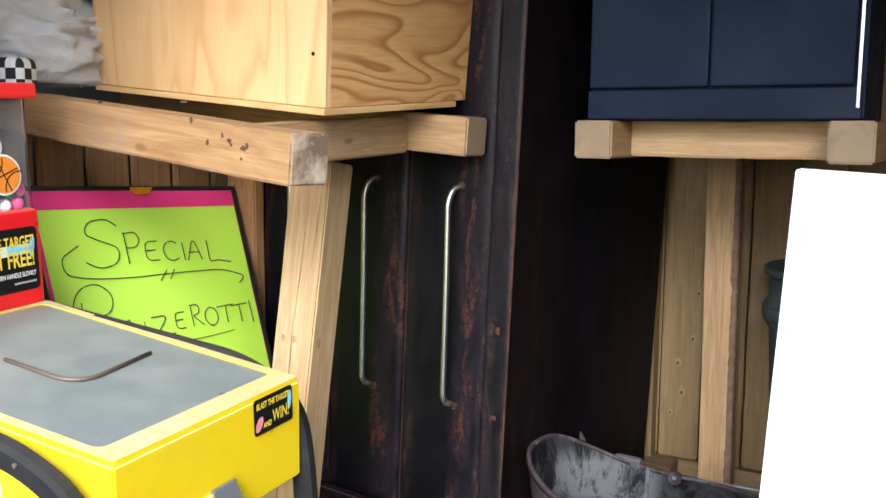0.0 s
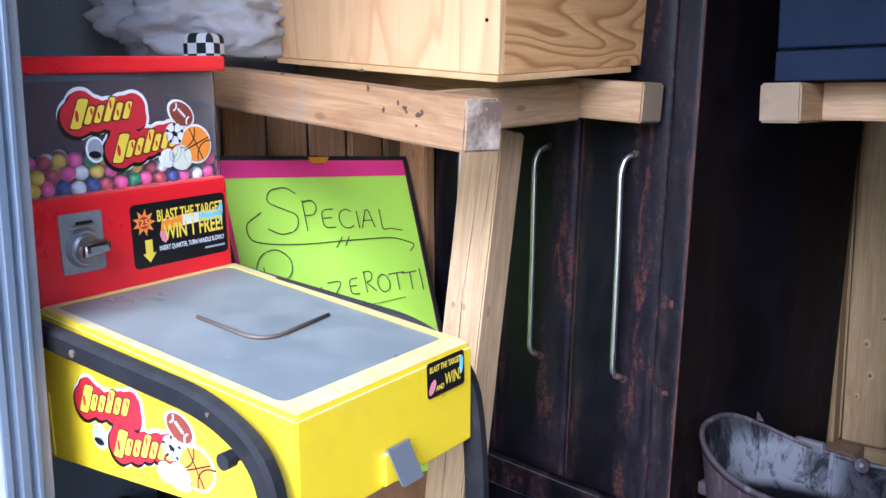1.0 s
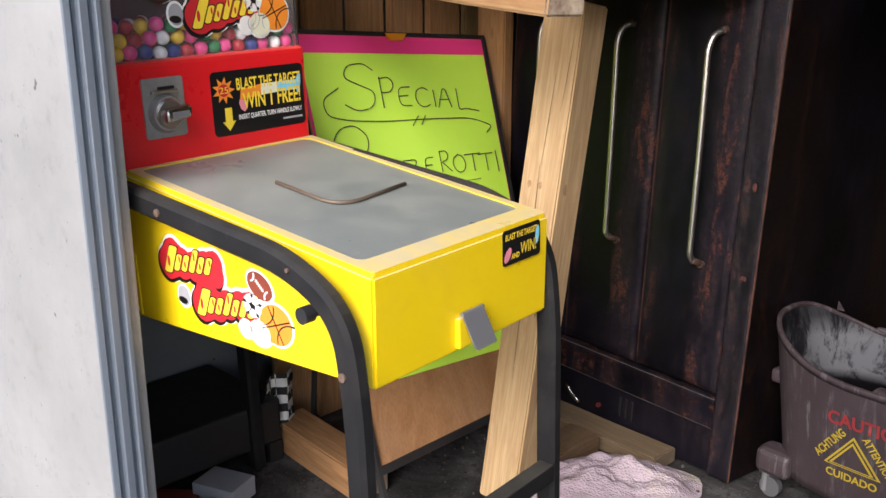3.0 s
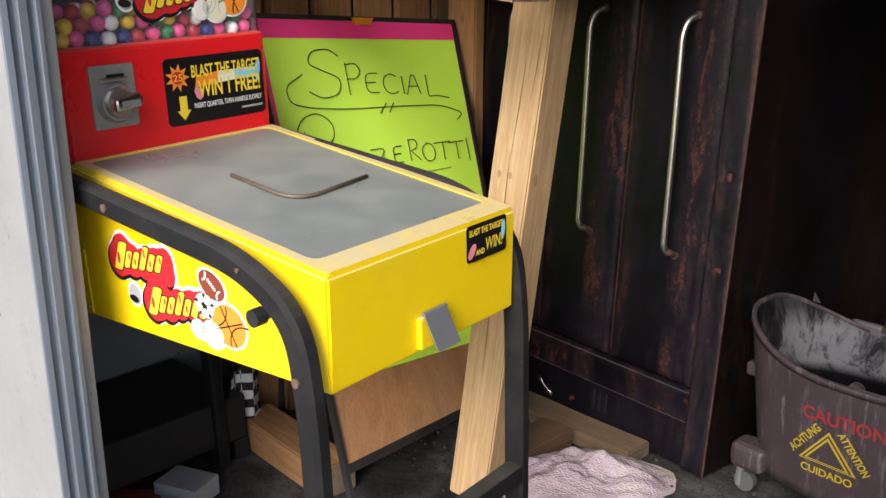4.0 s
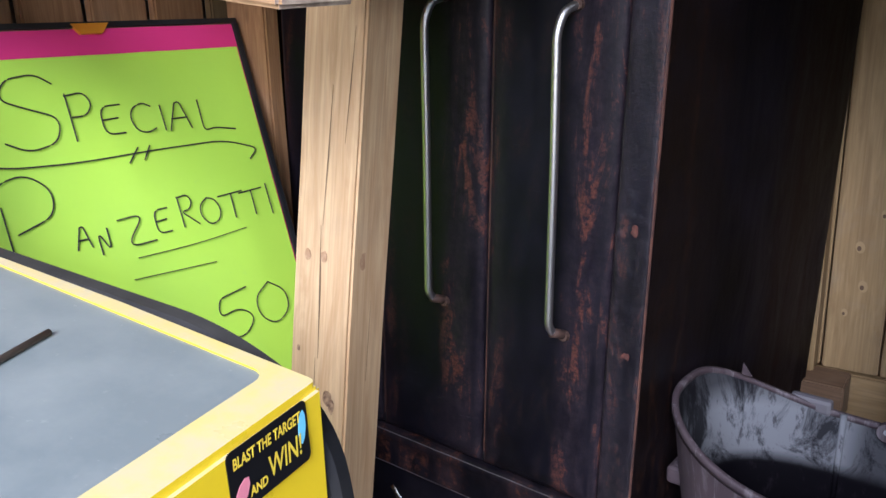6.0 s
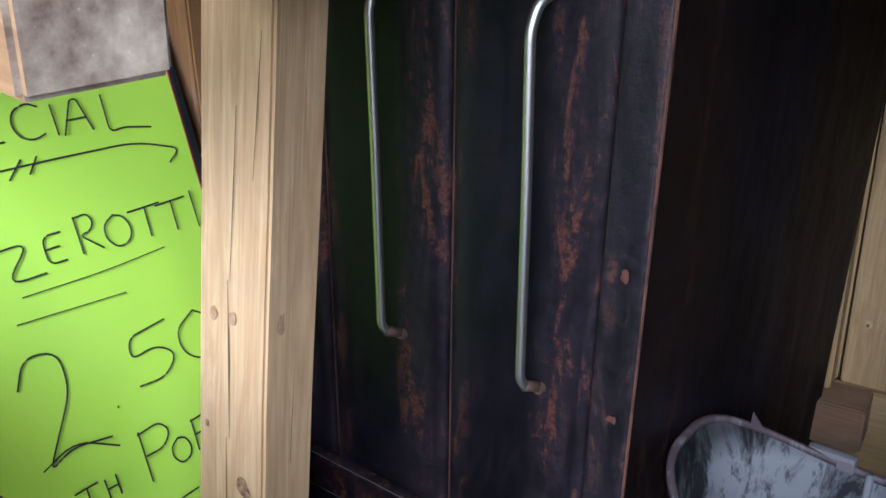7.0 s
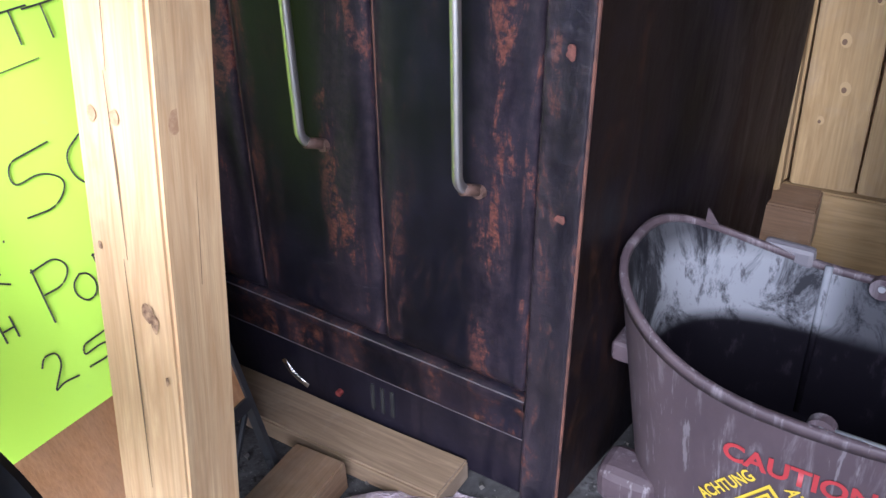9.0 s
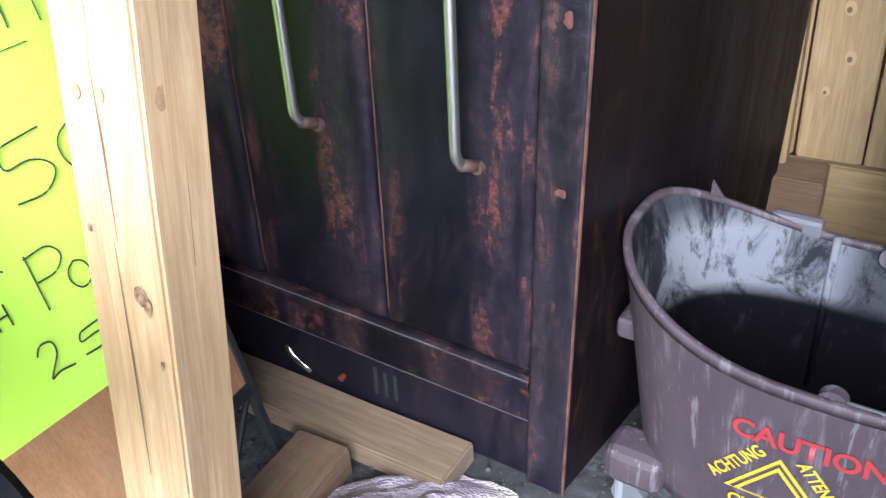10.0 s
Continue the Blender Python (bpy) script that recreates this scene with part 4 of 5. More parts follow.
        part("handle", sweep(pts, round_profile(0.0072, 12), (1, 0.3, 0)), M_NICKEL, d, "long worn metal bar handle", True)
        part("handle_elbow", sweep([(hx + 0.0145, y0 - 0.003, zb - 0.0003), (hx + 0.008, y0 - 0.022, zb + 0.0077), (hx + 0.0035, y0 - 0.035, zb + 0.013)], round_profile(0.0082, 12), (1, 0.3, 0)), M_FOOT, d, "rusted brown end of the handle", True)
        for z, ox in ((zb, 0.014), (zt, 0.008)):
            part("handle_foot", rod((hx + ox, y0 + 0.004, z), (hx + ox, y0 - 0.014, z), 0.0115, 14, r2=0.0085), M_FOOT, d)


build_locker()


# ---- timber racks and what stands on them ----
# knots of the leaning post: across, height, half width, half height, on its front, tone
POST_KNOTS = ((-0.03, 0.602, 0.008, 0.012, 1, 2), (-0.022, 0.590, 0.005, 0.012, 1, 2), (-0.078, 0.815, 0.006, 0.009, 1, 0), (-0.048, 0.815, 0.006, 0.008, 1, 0), (-0.088, 0.67, 0.003, 0.005, 1, 2), (-0.012, 0.52, 0.002, 0.006, 1, 2), (0.078, 0.830, 0.007, 0.011, 0, 1), (0.03, 0.805, 0.010, 0.014, 0, 0), (0.05, 0.44, 0.006, 0.010, 0, 0))


def build_racks():
    A = thing("shelf_rack", (-0.3, 0.44, FLOOR), "rough timber rack of heavy square posts and beams", "rack")
    m, ln = between((-0.010, 0.064, 1.234), (-1.158, 0.232, 1.344))
    stick("beam", ln, 0.089, 0.089, m, M_PINE_GREY, parent=A, label="weathered pine beam with nail holes and a stained end", end=M_END_STAINED)
    m, ln = between((-0.03, 0.722, 1.27), (-1.24, 0.80, 1.36))
    stick("beam", ln, 0.089, 0.089, m, M_PINE, parent=A)
    m, ln = between((-0.235, 0.143, 1.25), (-0.235, 0.677, 1.275))
    stick("crossbeam", ln, 0.089, 0.085, m, M_PINE, parent=A)
    m, ln = between((-0.362, 0.360, FLOOR), (-0.328, 0.530, 1.21), 1.8)
    stick("post", ln, 0.106, 0.094, m, M_POST, parent=A, label="leaning square pine post with brown knots")
    m, ln = between((-0.819, 0.823, FLOOR), (-0.819, 0.823, 1.283))
    stick("post", ln, 0.102, 0.04, m, M_PLANK_DARK, parent=A, label="flat brown upright under the rear beam")
    rnd = random.Random(3)
    d, side = Vector((-0.986, 0.145, 0.094)).normalized(), Vector((-0.145, -0.989, 0)).normalized()
    scar = plain("dark_scar", (0.06, 0.032, 0.02), 0.8)
    for u, z, w, h in ((0.275, 1.307, 0.011, 0.003), (0.255, 1.277, 0.004, 0.006), (0.21, 1.242, 0.004, 0.005), (0.15, 1.25, 0.006, 0.004), (0.146, 1.243, 0.003, 0.004), (0.114, 1.241, 0.008, 0.004), (0.104, 1.247, 0.004, 0.006), (0.606, 1.312, 0.005, 0.004), (0.542, 1.285, 0.008, 0.003), (0.12, 1.222, 0.003, 0.003), (0.169, 1.257, 0.003, 0.004)):
        def on_beam(p, q, k, u=u, z=z):
            return Vector((-0.02, 0.02, z)) + d * u + side * (k + 0.0006) + Vector((d.x * p, d.y * p, q))
        part("nail_scar", plate([(w * (1 + rnd.uniform(-0.4, 0.4)) * math.cos(0.7 * i), h * (1 + rnd.uniform(-0.4, 0.4)) * math.sin(0.7 * i)) for i in range(9)], 0.0002, on_beam), scar, A)
    def blot(cu, cv, ru, rv, place, material):
        out = []
        for i in range(16):
            a = 2 * math.pi * i / 16
            k = 1 + 0.35 * noise.noise(Vector((cu * 90 + math.cos(a), cv * 90 + math.sin(a), 1)))
            out.append((cu + ru * k * math.cos(a), cv + rv * k * math.sin(a)))
        part("knot", plate(out, 0.0002, place), material, A)
    brown, ochre, tan = [painted(n + "_knot", c, (0.47, 0.31, 0.18), 0.85, 0.75, big=110, fine=260, edge=0.52) for n, c in (("brown", (0.11, 0.055, 0.03)), ("ochre", (0.30, 0.115, 0.035)), ("tan", (0.3, 0.17, 0.085)))]

    def edge(v):
        """The post's front corner towards the doorway, at height v."""
        return Vector((-0.2905 + 0.0292 * (v - 0.7), 0.4085 + 0.146 * (v - 0.7), v))

    def front(u, v, w):
        return edge(v) + Vector((u, u * 0.031 - w - 0.0012, 0.0))

    def flank(u, v, w):
        return edge(v) + Vector((w + 0.0012 - 0.031 * u, u, 0.0))
    for cu, cv, ru, rv, pl, mt in POST_KNOTS:
        blot(cu, cv, ru, rv, pl and front or flank, (tan, ochre, brown)[mt])
    crack = plain("dark_crack", (0.13, 0.085, 0.05), 0.9)
    for pl, u, v, w, h, lean in ((front, -0.052, 0.86, 0.0007, 0.2, 0.03), (front, -0.05, 0.66, 0.0009, 0.2, -0.03), (front, -0.05, 0.36, 0.0009, 0.3, -0.02), (front, -0.02, 0.98, 0.0005, 0.16, 0.05), (flank, 0.03, 0.90, 0.0006, 0.2, 0.03), (flank, 0.05, 0.52, 0.0006, 0.22, 0.02), (flank, 0.068, 0.40, 0.0005, 0.18, 0.02)):
        part("crack", plate([(u - w, v), (u + w + lean * h * 0.5, v + h * 0.5), (u + lean * h, v + h), (u - w + lean * h * 0.5, v + h * 0.5)], 0.0006, pl), crack, A)
    Bk = thing("cabinet_rack", (0.5, 0.85, FLOOR), "timber rack with projecting beams holding a blue cabinet", "rack")
    for x in (0.288, 0.776):
        m, ln = between((x, 0.62, 1.268), (x + 0.02, 1.6, 1.268))
        stick("beam", ln, 0.08, 0.078, m, M_PINE_GREY, parent=Bk)
    m, ln = between((0.328, 0.78, 1.27), (0.736, 0.78, 1.27))
    stick("crossbeam", ln, 0.075, 0.075, m, M_PINE, parent=Bk)
    m, ln = between((0.43, 1.32, FLOOR), (0.414, 1.32, 1.23))
    stick("post", ln, 0.08, 0.1, m, M_PINE, parent=Bk, label="pale sawn pine post with bark along one edge")
    for k in range(9):
        z = 0.2 + k * 0.115
        b = bmesh.new()
        wide = 0.011 + 0.006 * noise.noise(Vector((k * 1.7, 2, 0)))
        pts = [(0.4705 - 0.014 * (z + j * 0.0128) / 1.2 + 0.003 * noise.noise(Vector((j * 0.6, k, 1))), z + j * 0.0128) for j in range(10)]
        rows_ = [[b.verts.new((x + dx, y, zz)) for dx, y in ((-wide, 1.2695), (-wide * 0.3, 1.266), (0.004, 1.269), (0.0065, 1.28), (0.006, 1.30))] for x, zz in pts]
        for r0, r1 in zip(rows_, rows_[1:]):
            for j in range(4):
                b.faces.new((r0[j], r0[j + 1], r1[j + 1], r1[j]))
        bmesh.ops.recalc_face_normals(b, faces=b.faces[:])
        part("bark", b, M_BARK, Bk, "strip of red-brown bark", True)


build_racks()


def build_on_racks():
    bx = thing("plywood_box", (-0.152, 0.3, 1.312), "large plywood box with strong wood grain on the timber rack", "box", (3.6, 5.0, -6))
    t = 0.016
    x0, x1, y0, y1, z0, z1 = -0.90, -0.152, 0.3, 0.94, 1.326, 1.75
    part("front", box(x0, x1, y0, y0 + t, z0, z1, 0.002), M_PLY_FACE, bx, "pale plywood front")
    part("side", box(x1 - t, x1, y0 + t, y1, z0, z1, 0.002), M_SWIRL, bx, "plywood side with swirling orange grain and a knot")
    part("side", box(x0, x0 + t, y0 + t, y1, z0, z1, 0.002), M_PLY, bx)
    part("back", box(x0 + t, x1 - t, y1 - t, y1, z0, z1), M_PLY_FACE, bx)
    part("bottom", box(x0 + 0.01, x1 + 0.004, y0 - 0.008, y1 - 0.19, z0 - 0.014, z0 - 0.001, 0.002), M_PLY, bx)
    part("top", box(x0, x1, y0, y1, z1, z1 + t, 0.002), M_PLY_FACE, bx)
    part("knot", plate(oval(0.62, 1.595, 0.045, 0.022, 0, 18), 0.0008, lambda u, v, w: Vector((x1 + w, u, v))), plain("pale_knot", (0.62, 0.42, 0.2), 0.6), bx, "pale round plug in the plywood")
    part("nail", rod((x1 - 0.033, y0 + 0.001, 1.43), (x1 - 0.033, y0 - 0.002, 1.43), 0.004, 8), M_RUST, bx)
    cb = thing("blue_cabinet", (0.52, 0.9, 1.31), "dark blue two-door steel cabinet on timber beams", "cabinet")
    x0, x1, y0, y1, z0, z1 = 0.262, 0.79, 0.66, 1.12, 1.31, 1.95
    part("body", box(x0, x1, y0 + 0.012, y1, z0, z1, 0.005), M_BLUE, cb)
    part("plinth", box(x0, x1 - 0.005, y0 - 0.002, y0 + 0.012, z0, z0 + 0.058, 0.003), M_BLUE, cb)
    for a, c in ((x0 + 0.004, x0 + 0.246), (x0 + 0.250, x1 - 0.02)):
        d = part("door", box(a, c, y0 - 0.006, y0 + 0.012, z0 + 0.063, z1 - 0.02, 0.004), M_BLUE, cb)
        part("handle", box(c - 0.09, c - 0.08, y0 - 0.02, y0 - 0.006, z0 + 0.35, z0 + 0.47, 0.003), M_CHROME, d)
    part("trim", box(x1 - 0.014, x1 - 0.008, y0 - 0.008, y0, z0 + 0.02, z1, 0.001), M_NICKEL, cb, "bright worn edge")
    # crumpled plastic bag
    b = bmesh.new()
    bmesh.ops.create_icosphere(b, subdivisions=5, radius=1.0)
    for q in b.verts:
        p = q.co.copy()
        n = noise.noise(p * 1.5) * 0.25 - abs(noise.noise(Vector((p.x * 2.2, p.y * 2.2, p.z * 4)))) * 0.34 - abs(noise.noise(Vector((p.x * 4, p.y * 4, p.z * 6)) + Vector((3, 0, 0)))) * 0.13 + 0.16
        q.co = Vector((p.x * 0.2, p.y * 0.26, p.z * 0.13)) * (1 + n)
        q.co.z = max(q.co.z, -0.1)
    ob = link("plastic_bag", b, M_BAG, True)
    ob.matrix_basis = pose(-1.02, 0.27, 1.485)
    tagged(ob, "crumpled clear plastic bag lying on the rack", "bag")
    b = box(-0.04, 0.04, -0.035, 0.035, 0, 0.075, 0.022, 4)
    ob = link("checked_cup", b, M_CHECK, True)
    ob.matrix_basis = pose(-0.865, 0.135, 1.36, 0, 0, 20)
    tagged(ob, "black and white checked container in front of the bag", "container")


build_on_racks()


# ---- price board ----
GLYPHS = {"S": ".6,.85 .45,1 .15,.95 .05,.7 .3,.55 .58,.4 .5,.08 .2,0 0,.15", "P": "0,0 .03,1|.0,.95 .45,1 .6,.75 .4,.5 .04,.5", "E": ".5,0 0,0 .03,1 .55,1|.02,.52 .42,.54",
          "C": ".6,.85 .4,1 .1,.85 0,.5 .1,.12 .35,0 .6,.12", "I": ".3,0 .34,1", "A": "0,0 .28,1 .4,1 .55,0|.1,.42 .5,.42", "L": ".05,1 .02,.05 .25,.12 .7,-.02",
          "N": "0,0 .03,1 .5,0 .55,1", "Z": "0,.95 .55,1 .02,0 .65,.02", "R": "0,0 .03,1|0,.96 .45,1 .58,.76 .4,.52 .05,.5 .65,0", "O": ".3,1 .05,.8 .0,.4 .2,0 .5,.1 .62,.5 .5,.9 .28,1",
          "T": ".3,0 .33,.98|-.02,.96 .65,1", "H": "0,0 0,1|.5,0 .5,1|0,.5 .5,.5", "2": "0,.75 .15,1 .5,.95 .5,.6 .02,.0 .3,.12 .75,.05", "5": ".6,1 .1,.92 .05,.55 .4,.62 .62,.35 .4,.02 .05,.06",
          "0": ".35,1 .05,.75 .05,.3 .3,0 .6,.25 .62,.7 .35,1", ".": ".1,0 .13,.03", "$": ".6,.85 .3,.98 .05,.75 .3,.52 .58,.3 .3,.02 0,.2|.32,1.12 .28,-.12", "~": "0,.3 .2,.6 .5,.3 .7,.5"}


def build_board():
    bd = thing("price_board", (-0.69, 0.5, FLOOR), "leaning price board with bright green poster on brown board", "sign")
    o, along, up, out = Vector((-0.473, 0.095, 0.09)), Vector((0.063, 0.997, -0.049)), Vector((-0.353, 0.068, 0.933)), Vector((0.933, -0.041, 0.356))
    W, H, LIFT = 0.612, 1.132, 0.0045

    def at(u, v, w):
        return o + along * u + up * v + out * (w - 0.016)
    flat = at

    def tapered(u, v, w):
        """The sheet narrows a little towards its foot."""
        return flat(u - 0.05 * (1 - v / H) * max(0.0, u / W), v, w)
    at = tapered
    part("board", plate([(-0.022, 0.097), (W, 0.146), (W, H), (-0.022, H)], 0.012, at), M_BOARD, bd, "brown hardboard panel")
    for u0, u1, v0, v1 in ((-0.026, W + 0.010, H - 0.002, H + 0.007), (W, W + 0.011, -0.04, H - 0.002), (-0.032, -0.022, -0.02, H - 0.002)):
        part("edge_strip", plate(rounded(u0, u1, v0, v1, 0.003), 0.018, at), M_BLACKMAT, bd, "black metal edge")
    part("edge_strip", plate([(-0.022, 0.077), (W, 0.126), (W, 0.146), (-0.022, 0.097)], 0.018, at), M_BLACKMAT, bd, "black metal edge")
    part("pink_sheet", plate(rounded(-0.014, W - 0.001, 0.34, H - 0.004, 0.003), 0.0135, at), M_PINK, bd, "bright pink sheet behind the poster")
    b = bmesh.new()
    nu, nv, u0, u1, v0, v1 = 30, 46, -0.008, W - 0.006, 0.28, 1.082
    grid = [[b.verts.new(at(u0 + (u1 - u0) * i / nu, v0 + (v1 - v0) * j / nv, 0.0165 + 0.0016 * noise.noise(Vector((i * 0.3, j * 0.12, 2))))) for i in range(nu + 1)] for j in range(nv + 1)]
    for j in range(nv):
        for i in range(nu):
            b.faces.new((grid[j][i], grid[j][i + 1], grid[j + 1][i + 1], grid[j + 1][i]))
    bmesh.ops.recalc_face_normals(b, faces=b.faces[:])
    part("poster", b, M_GREEN, bd, "fluorescent green poster with black marker writing", True)
    part("tape", plate([(0.262, H + 0.004), (0.276, H - 0.014), (0.318, H - 0.014), (0.334, H + 0.004)], 0.0195, at), M_TAPE, bd, "orange tape")

    def stroke(pts, r=0.0013):
        part("marker_stroke", sweep(bend([flat(u, v, 0.016 + LIFT) for u, v in pts], 0.3, 5), round_profile(r, 6, 0.001), up.cross(out) + up * 0.37), M_INK, bd)

    def letter(ch, u, v, w, h):
        for line in GLYPHS[ch].split("|"):
            pts = [tuple(float(a) for a in p.split(",")) for p in line.split()]
            stroke([(u + a * w / 0.62, v + b_ * h) for a, b_ in pts])
    for word in ("S .09 .933 .108 .123,P .208 .94 .048 .08,E .262 .944 .048 .049,C .317 .938 .048 .054,I .376 .938 .012 .046,A .391 .936 .053 .05,L .461 .924 .066 .062",
                 "A .15 .768 .03 .036,N .19 .752 .022 .042,Z .232 .754 .06 .05,E .302 .764 .035 .041,R .357 .764 .032 .056,O .398 .757 .047 .05,T .447 .759 .054 .047,T .497 .756 .052 .048,I .552 .75 .022 .06",
                 "$ .085 .5 .06 .13,2 .2 .494 .086 .162,. .322 .536 .03 .1,5 .364 .546 .084 .086,0 .452 .546 .082 .082",
                 "P .34 .412 .055 .078,O .384 .414 .036 .04,P .43 .42 .045 .05,T .225 .418 .034 .034,H .271 .42 .022 .03,2 .295 .33 .034 .05,5 .35 .332 .06 .036"):
        for item in word.split(","):
            ch, u, v, w, h = item.split()
            letter(ch, float(u), float(v), float(w), float(h))
    stroke([(0.079, 0.993), (0.025, 0.965), (0.03, 0.925), (0.087, 0.912), (0.2, 0.905), (0.335, 0.907), (0.5, 0.905), (0.574, 0.88), (0.548, 0.862)])
    stroke([(0.314, 0.916), (0.289, 0.891)])
    stroke([(0.338, 0.916), (0.32, 0.893)])
    stroke([(0.03, 0.80), (0.026, 0.85), (0.05, 0.89), (0.103, 0.903), (0.14, 0.87), (0.13, 0.83), (0.065, 0.812)])
    stroke([(0.052, 0.858), (0.05, 0.78)])
    stroke([(0.25, 0.733), (0.38, 0.731), (0.488, 0.737)], 0.0008)
    stroke([(0.23, 0.70), (0.4, 0.691)], 0.0008)
    stroke([(0.196, 0.5), (0.25, 0.52), (0.31, 0.485)])
    part("strut", rod(flat(0.50, 0.045, -0.004), flat(0.585, 0.135, -0.004), 0.006, 8), M_BLACKMAT, bd)
    # folding back frame of black rod
    for u in (0.04, W - 0.04):
        part("back_leg", rod(at(u, 0.95, 0.0) - out * 0.012, Vector((-1.0 + 0.1 * u, 0.22 + u, FLOOR + 0.01)), 0.008, 10), M_BLACKMAT, bd)
    for u in (-0.026, W + 0.004):
        p = at(u, 0.03, 0.006)
        part("front_leg", rod(p, p - up * 0.042, 0.008, 10), M_BLACKMAT, bd)


build_board()


# ---- mop bucket ----
def build_bucket():
    bk = thing("mop_bucket", (0.34, 0.905, FLOOR), "worn dark purple mop bucket on casters with dried white scum inside", "bucket", (0, 0, -6), shift=-0.008, aside=-0.002)
    cx, cy, A, B = 0.342, 0.905, 0.286, 0.18

    def ring(z, k, n=72):
        pts = []
        for i in range(n):
            a = 2 * math.pi * i / n
            c, s = math.cos(a), math.sin(a)
            pts.append((cx + (A * k) * math.copysign(abs(c) ** 0.75, c), cy + (B * k) * math.copysign(abs(s) ** 0.75, s), z, c))
        return pts

    def rim_z(c):
        return 0.415 + 0.083 * max(0.0, -c) ** 1.8 + 0.02 * max(0.0, c) ** 2
    levels = [0.0, 0.08, 0.2, 0.35, 0.5, 0.65, 0.8, 0.92, 1.0]

    def wall(inset, z_low, top_drop):
        b = bmesh.new()
        rows_ = []
        for f in levels:
            k = 0.84 + 0.16 * f
            rw = []
            for x, y, z, c in ring(0, k):
                d = Vector((cx - x, cy - y, 0)).normalized() * inset
                rw.append(b.verts.new((x + d.x, y + d.y, z_low + (rim_z(c) - top_drop - z_low) * f)))
            rows_.append(rw)
        n = len(rows_[0])
        for r0, r1 in zip(rows_, rows_[1:]):
            for i in range(n):
                b.faces.new((r0[i], r0[(i + 1) % n], r1[(i + 1) % n], r1[i]))
        b.faces.new(rows_[0][::-1])
        bmesh.ops.recalc_face_normals(b, faces=b.faces[:])
        return b
    part("shell", wall(0.0, FLOOR + 0.075, 0.0), M_BUCKET, bk, "scuffed dark purple plastic shell", True)
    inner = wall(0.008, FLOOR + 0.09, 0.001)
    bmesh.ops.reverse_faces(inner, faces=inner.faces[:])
    part("lining", inner, M_SCUM, bk, "inside with dried white cleaner above a near-black bottom", True)
    b = sweep([(cx - 0.055, cy + B * 0.86 - 0.006, 0.16), (cx - 0.055, cy + B * 0.985 - 0.008, 0.42)], round_profile(0.006, 8), (1, 0, 0))
    part("inner_rib", b, M_SCUM, bk, "whitened moulded rib on the inner wall", True)
    path = [Vector((x, y, rim_z(c))) for x, y, z, c in ring(0, 1.0)]
    b = bmesh.new()
    rings = []
    n = len(path)
    for i, p in enumerate(path):
        out = Vector((p.x - cx, p.y - cy, 0)).normalized()
        rings.append([b.verts.new(p + out * u + Vector((0, 0, v))) for u, v in ((-0.009, -0.008), (-0.009, 0.001), (-0.006, 0.003), (0.0, 0.003), (0.0025, 0.001), (0.0025, -0.012))])
    for i in range(n):
        r0, r1 = rings[i], rings[(i + 1) % n]
        for j in range(6):
            b.faces.new((r0[j], r1[j], r1[(j + 1) % 6], r0[(j + 1) % 6]))
    bmesh.ops.recalc_face_normals(b, faces=b.faces[:])
    part("rim", b, M_BUCKET, bk, "pale scuffed rim", True)
    part("lip_tab", plate([(0, 0), (0.02, 0.0), (0.002, 0.024)], 0.003, lambda u, v, w: Vector((0.118 + u, 1.012 + w, 0.478 + v))), M_BUCKET, bk)
    part("handle_lug", box(0.19, 0.265, 1.072, 1.092, 0.405, 0.437, 0.008), painted("grey_lug", (0.085, 0.08, 0.09), (0.06, 0.06, 0.06), 0.4, 0.6), bk, "grey plastic lug")
    for sy in (-1, 1):
        part("pivot", rod((cx + 0.02, cy + sy * (B - 0.022), 0.41), (cx + 0.02, cy + sy * (B - 0.008), 0.41), 0.017, 18), M_BUCKET, bk)
        part("pivot_pin", rod((cx + 0.02, cy + sy * (B - 0.026), 0.413), (cx + 0.02, cy + sy * (B - 0.005), 0.413), 0.005, 12), M_GREY_STEEL, bk)
    part("bail", sweep(bend([(cx + 0.02, cy - B + 0.012, 0.413), (cx + 0.29, cy - B + 0.0, 0.425), (cx + 0.31, cy, 0.44), (cx + 0.29, cy + B - 0.0, 0.425), (cx + 0.02, cy + B - 0.012, 0.413)], 0.1, 6), round_profile(0.0045, 8), (0, 0, 1)), M_GREY_STEEL, bk, "wire carrying bail", True)
    part("side_lug", box(0.055, 0.09, 0.84, 0.90, 0.315, 0.35, 0.01, 3), M_BUCKET, bk)
    for x, y in ((0.105, 0.795), (0.57, 0.795), (0.125, 1.01), (0.57, 1.01)):
        f = part("caster_housing", box(x - 0.034, x + 0.06, y - 0.03, y + 0.045, FLOOR + 0.06, FLOOR + 0.13, 0.028, 4), M_BUCKET, bk)
        part("caster_fork", rod((x - 0.01, y, FLOOR + 0.065), (x - 0.01, y, FLOOR + 0.01), 0.011, 12), M_WHEEL, f)
        part("caster_wheel", rod((x + 0.004, y - 0.009, FLOOR + 0.026), (x + 0.004, y + 0.009, FLOOR + 0.026), 0.026, 20), plain("grey_rubber", (0.07, 0.072, 0.078), 0.7), f)

    def face(u, v, w):
        c = max(-1, min(1, (u - cx) / (A * 0.93)))
        s = (1 - abs(c) ** (2 / 0.75)) ** (0.75 / 2)
        f_ = (v - FLOOR - 0.075) / 0.32
        return Vector((u, cy - B * (0.84 + 0.16 * f_) * s - w - 0.002, v))
    part("lettering", lettering("CAUTION", 0.042, face, 0.258, 0.318, 0.18, 0.002, 0.0012), M_CAUT, bk, "red warning word")
    tri = [(0.255, 0.215), (0.385, 0.215), (0.32, 0.30)]
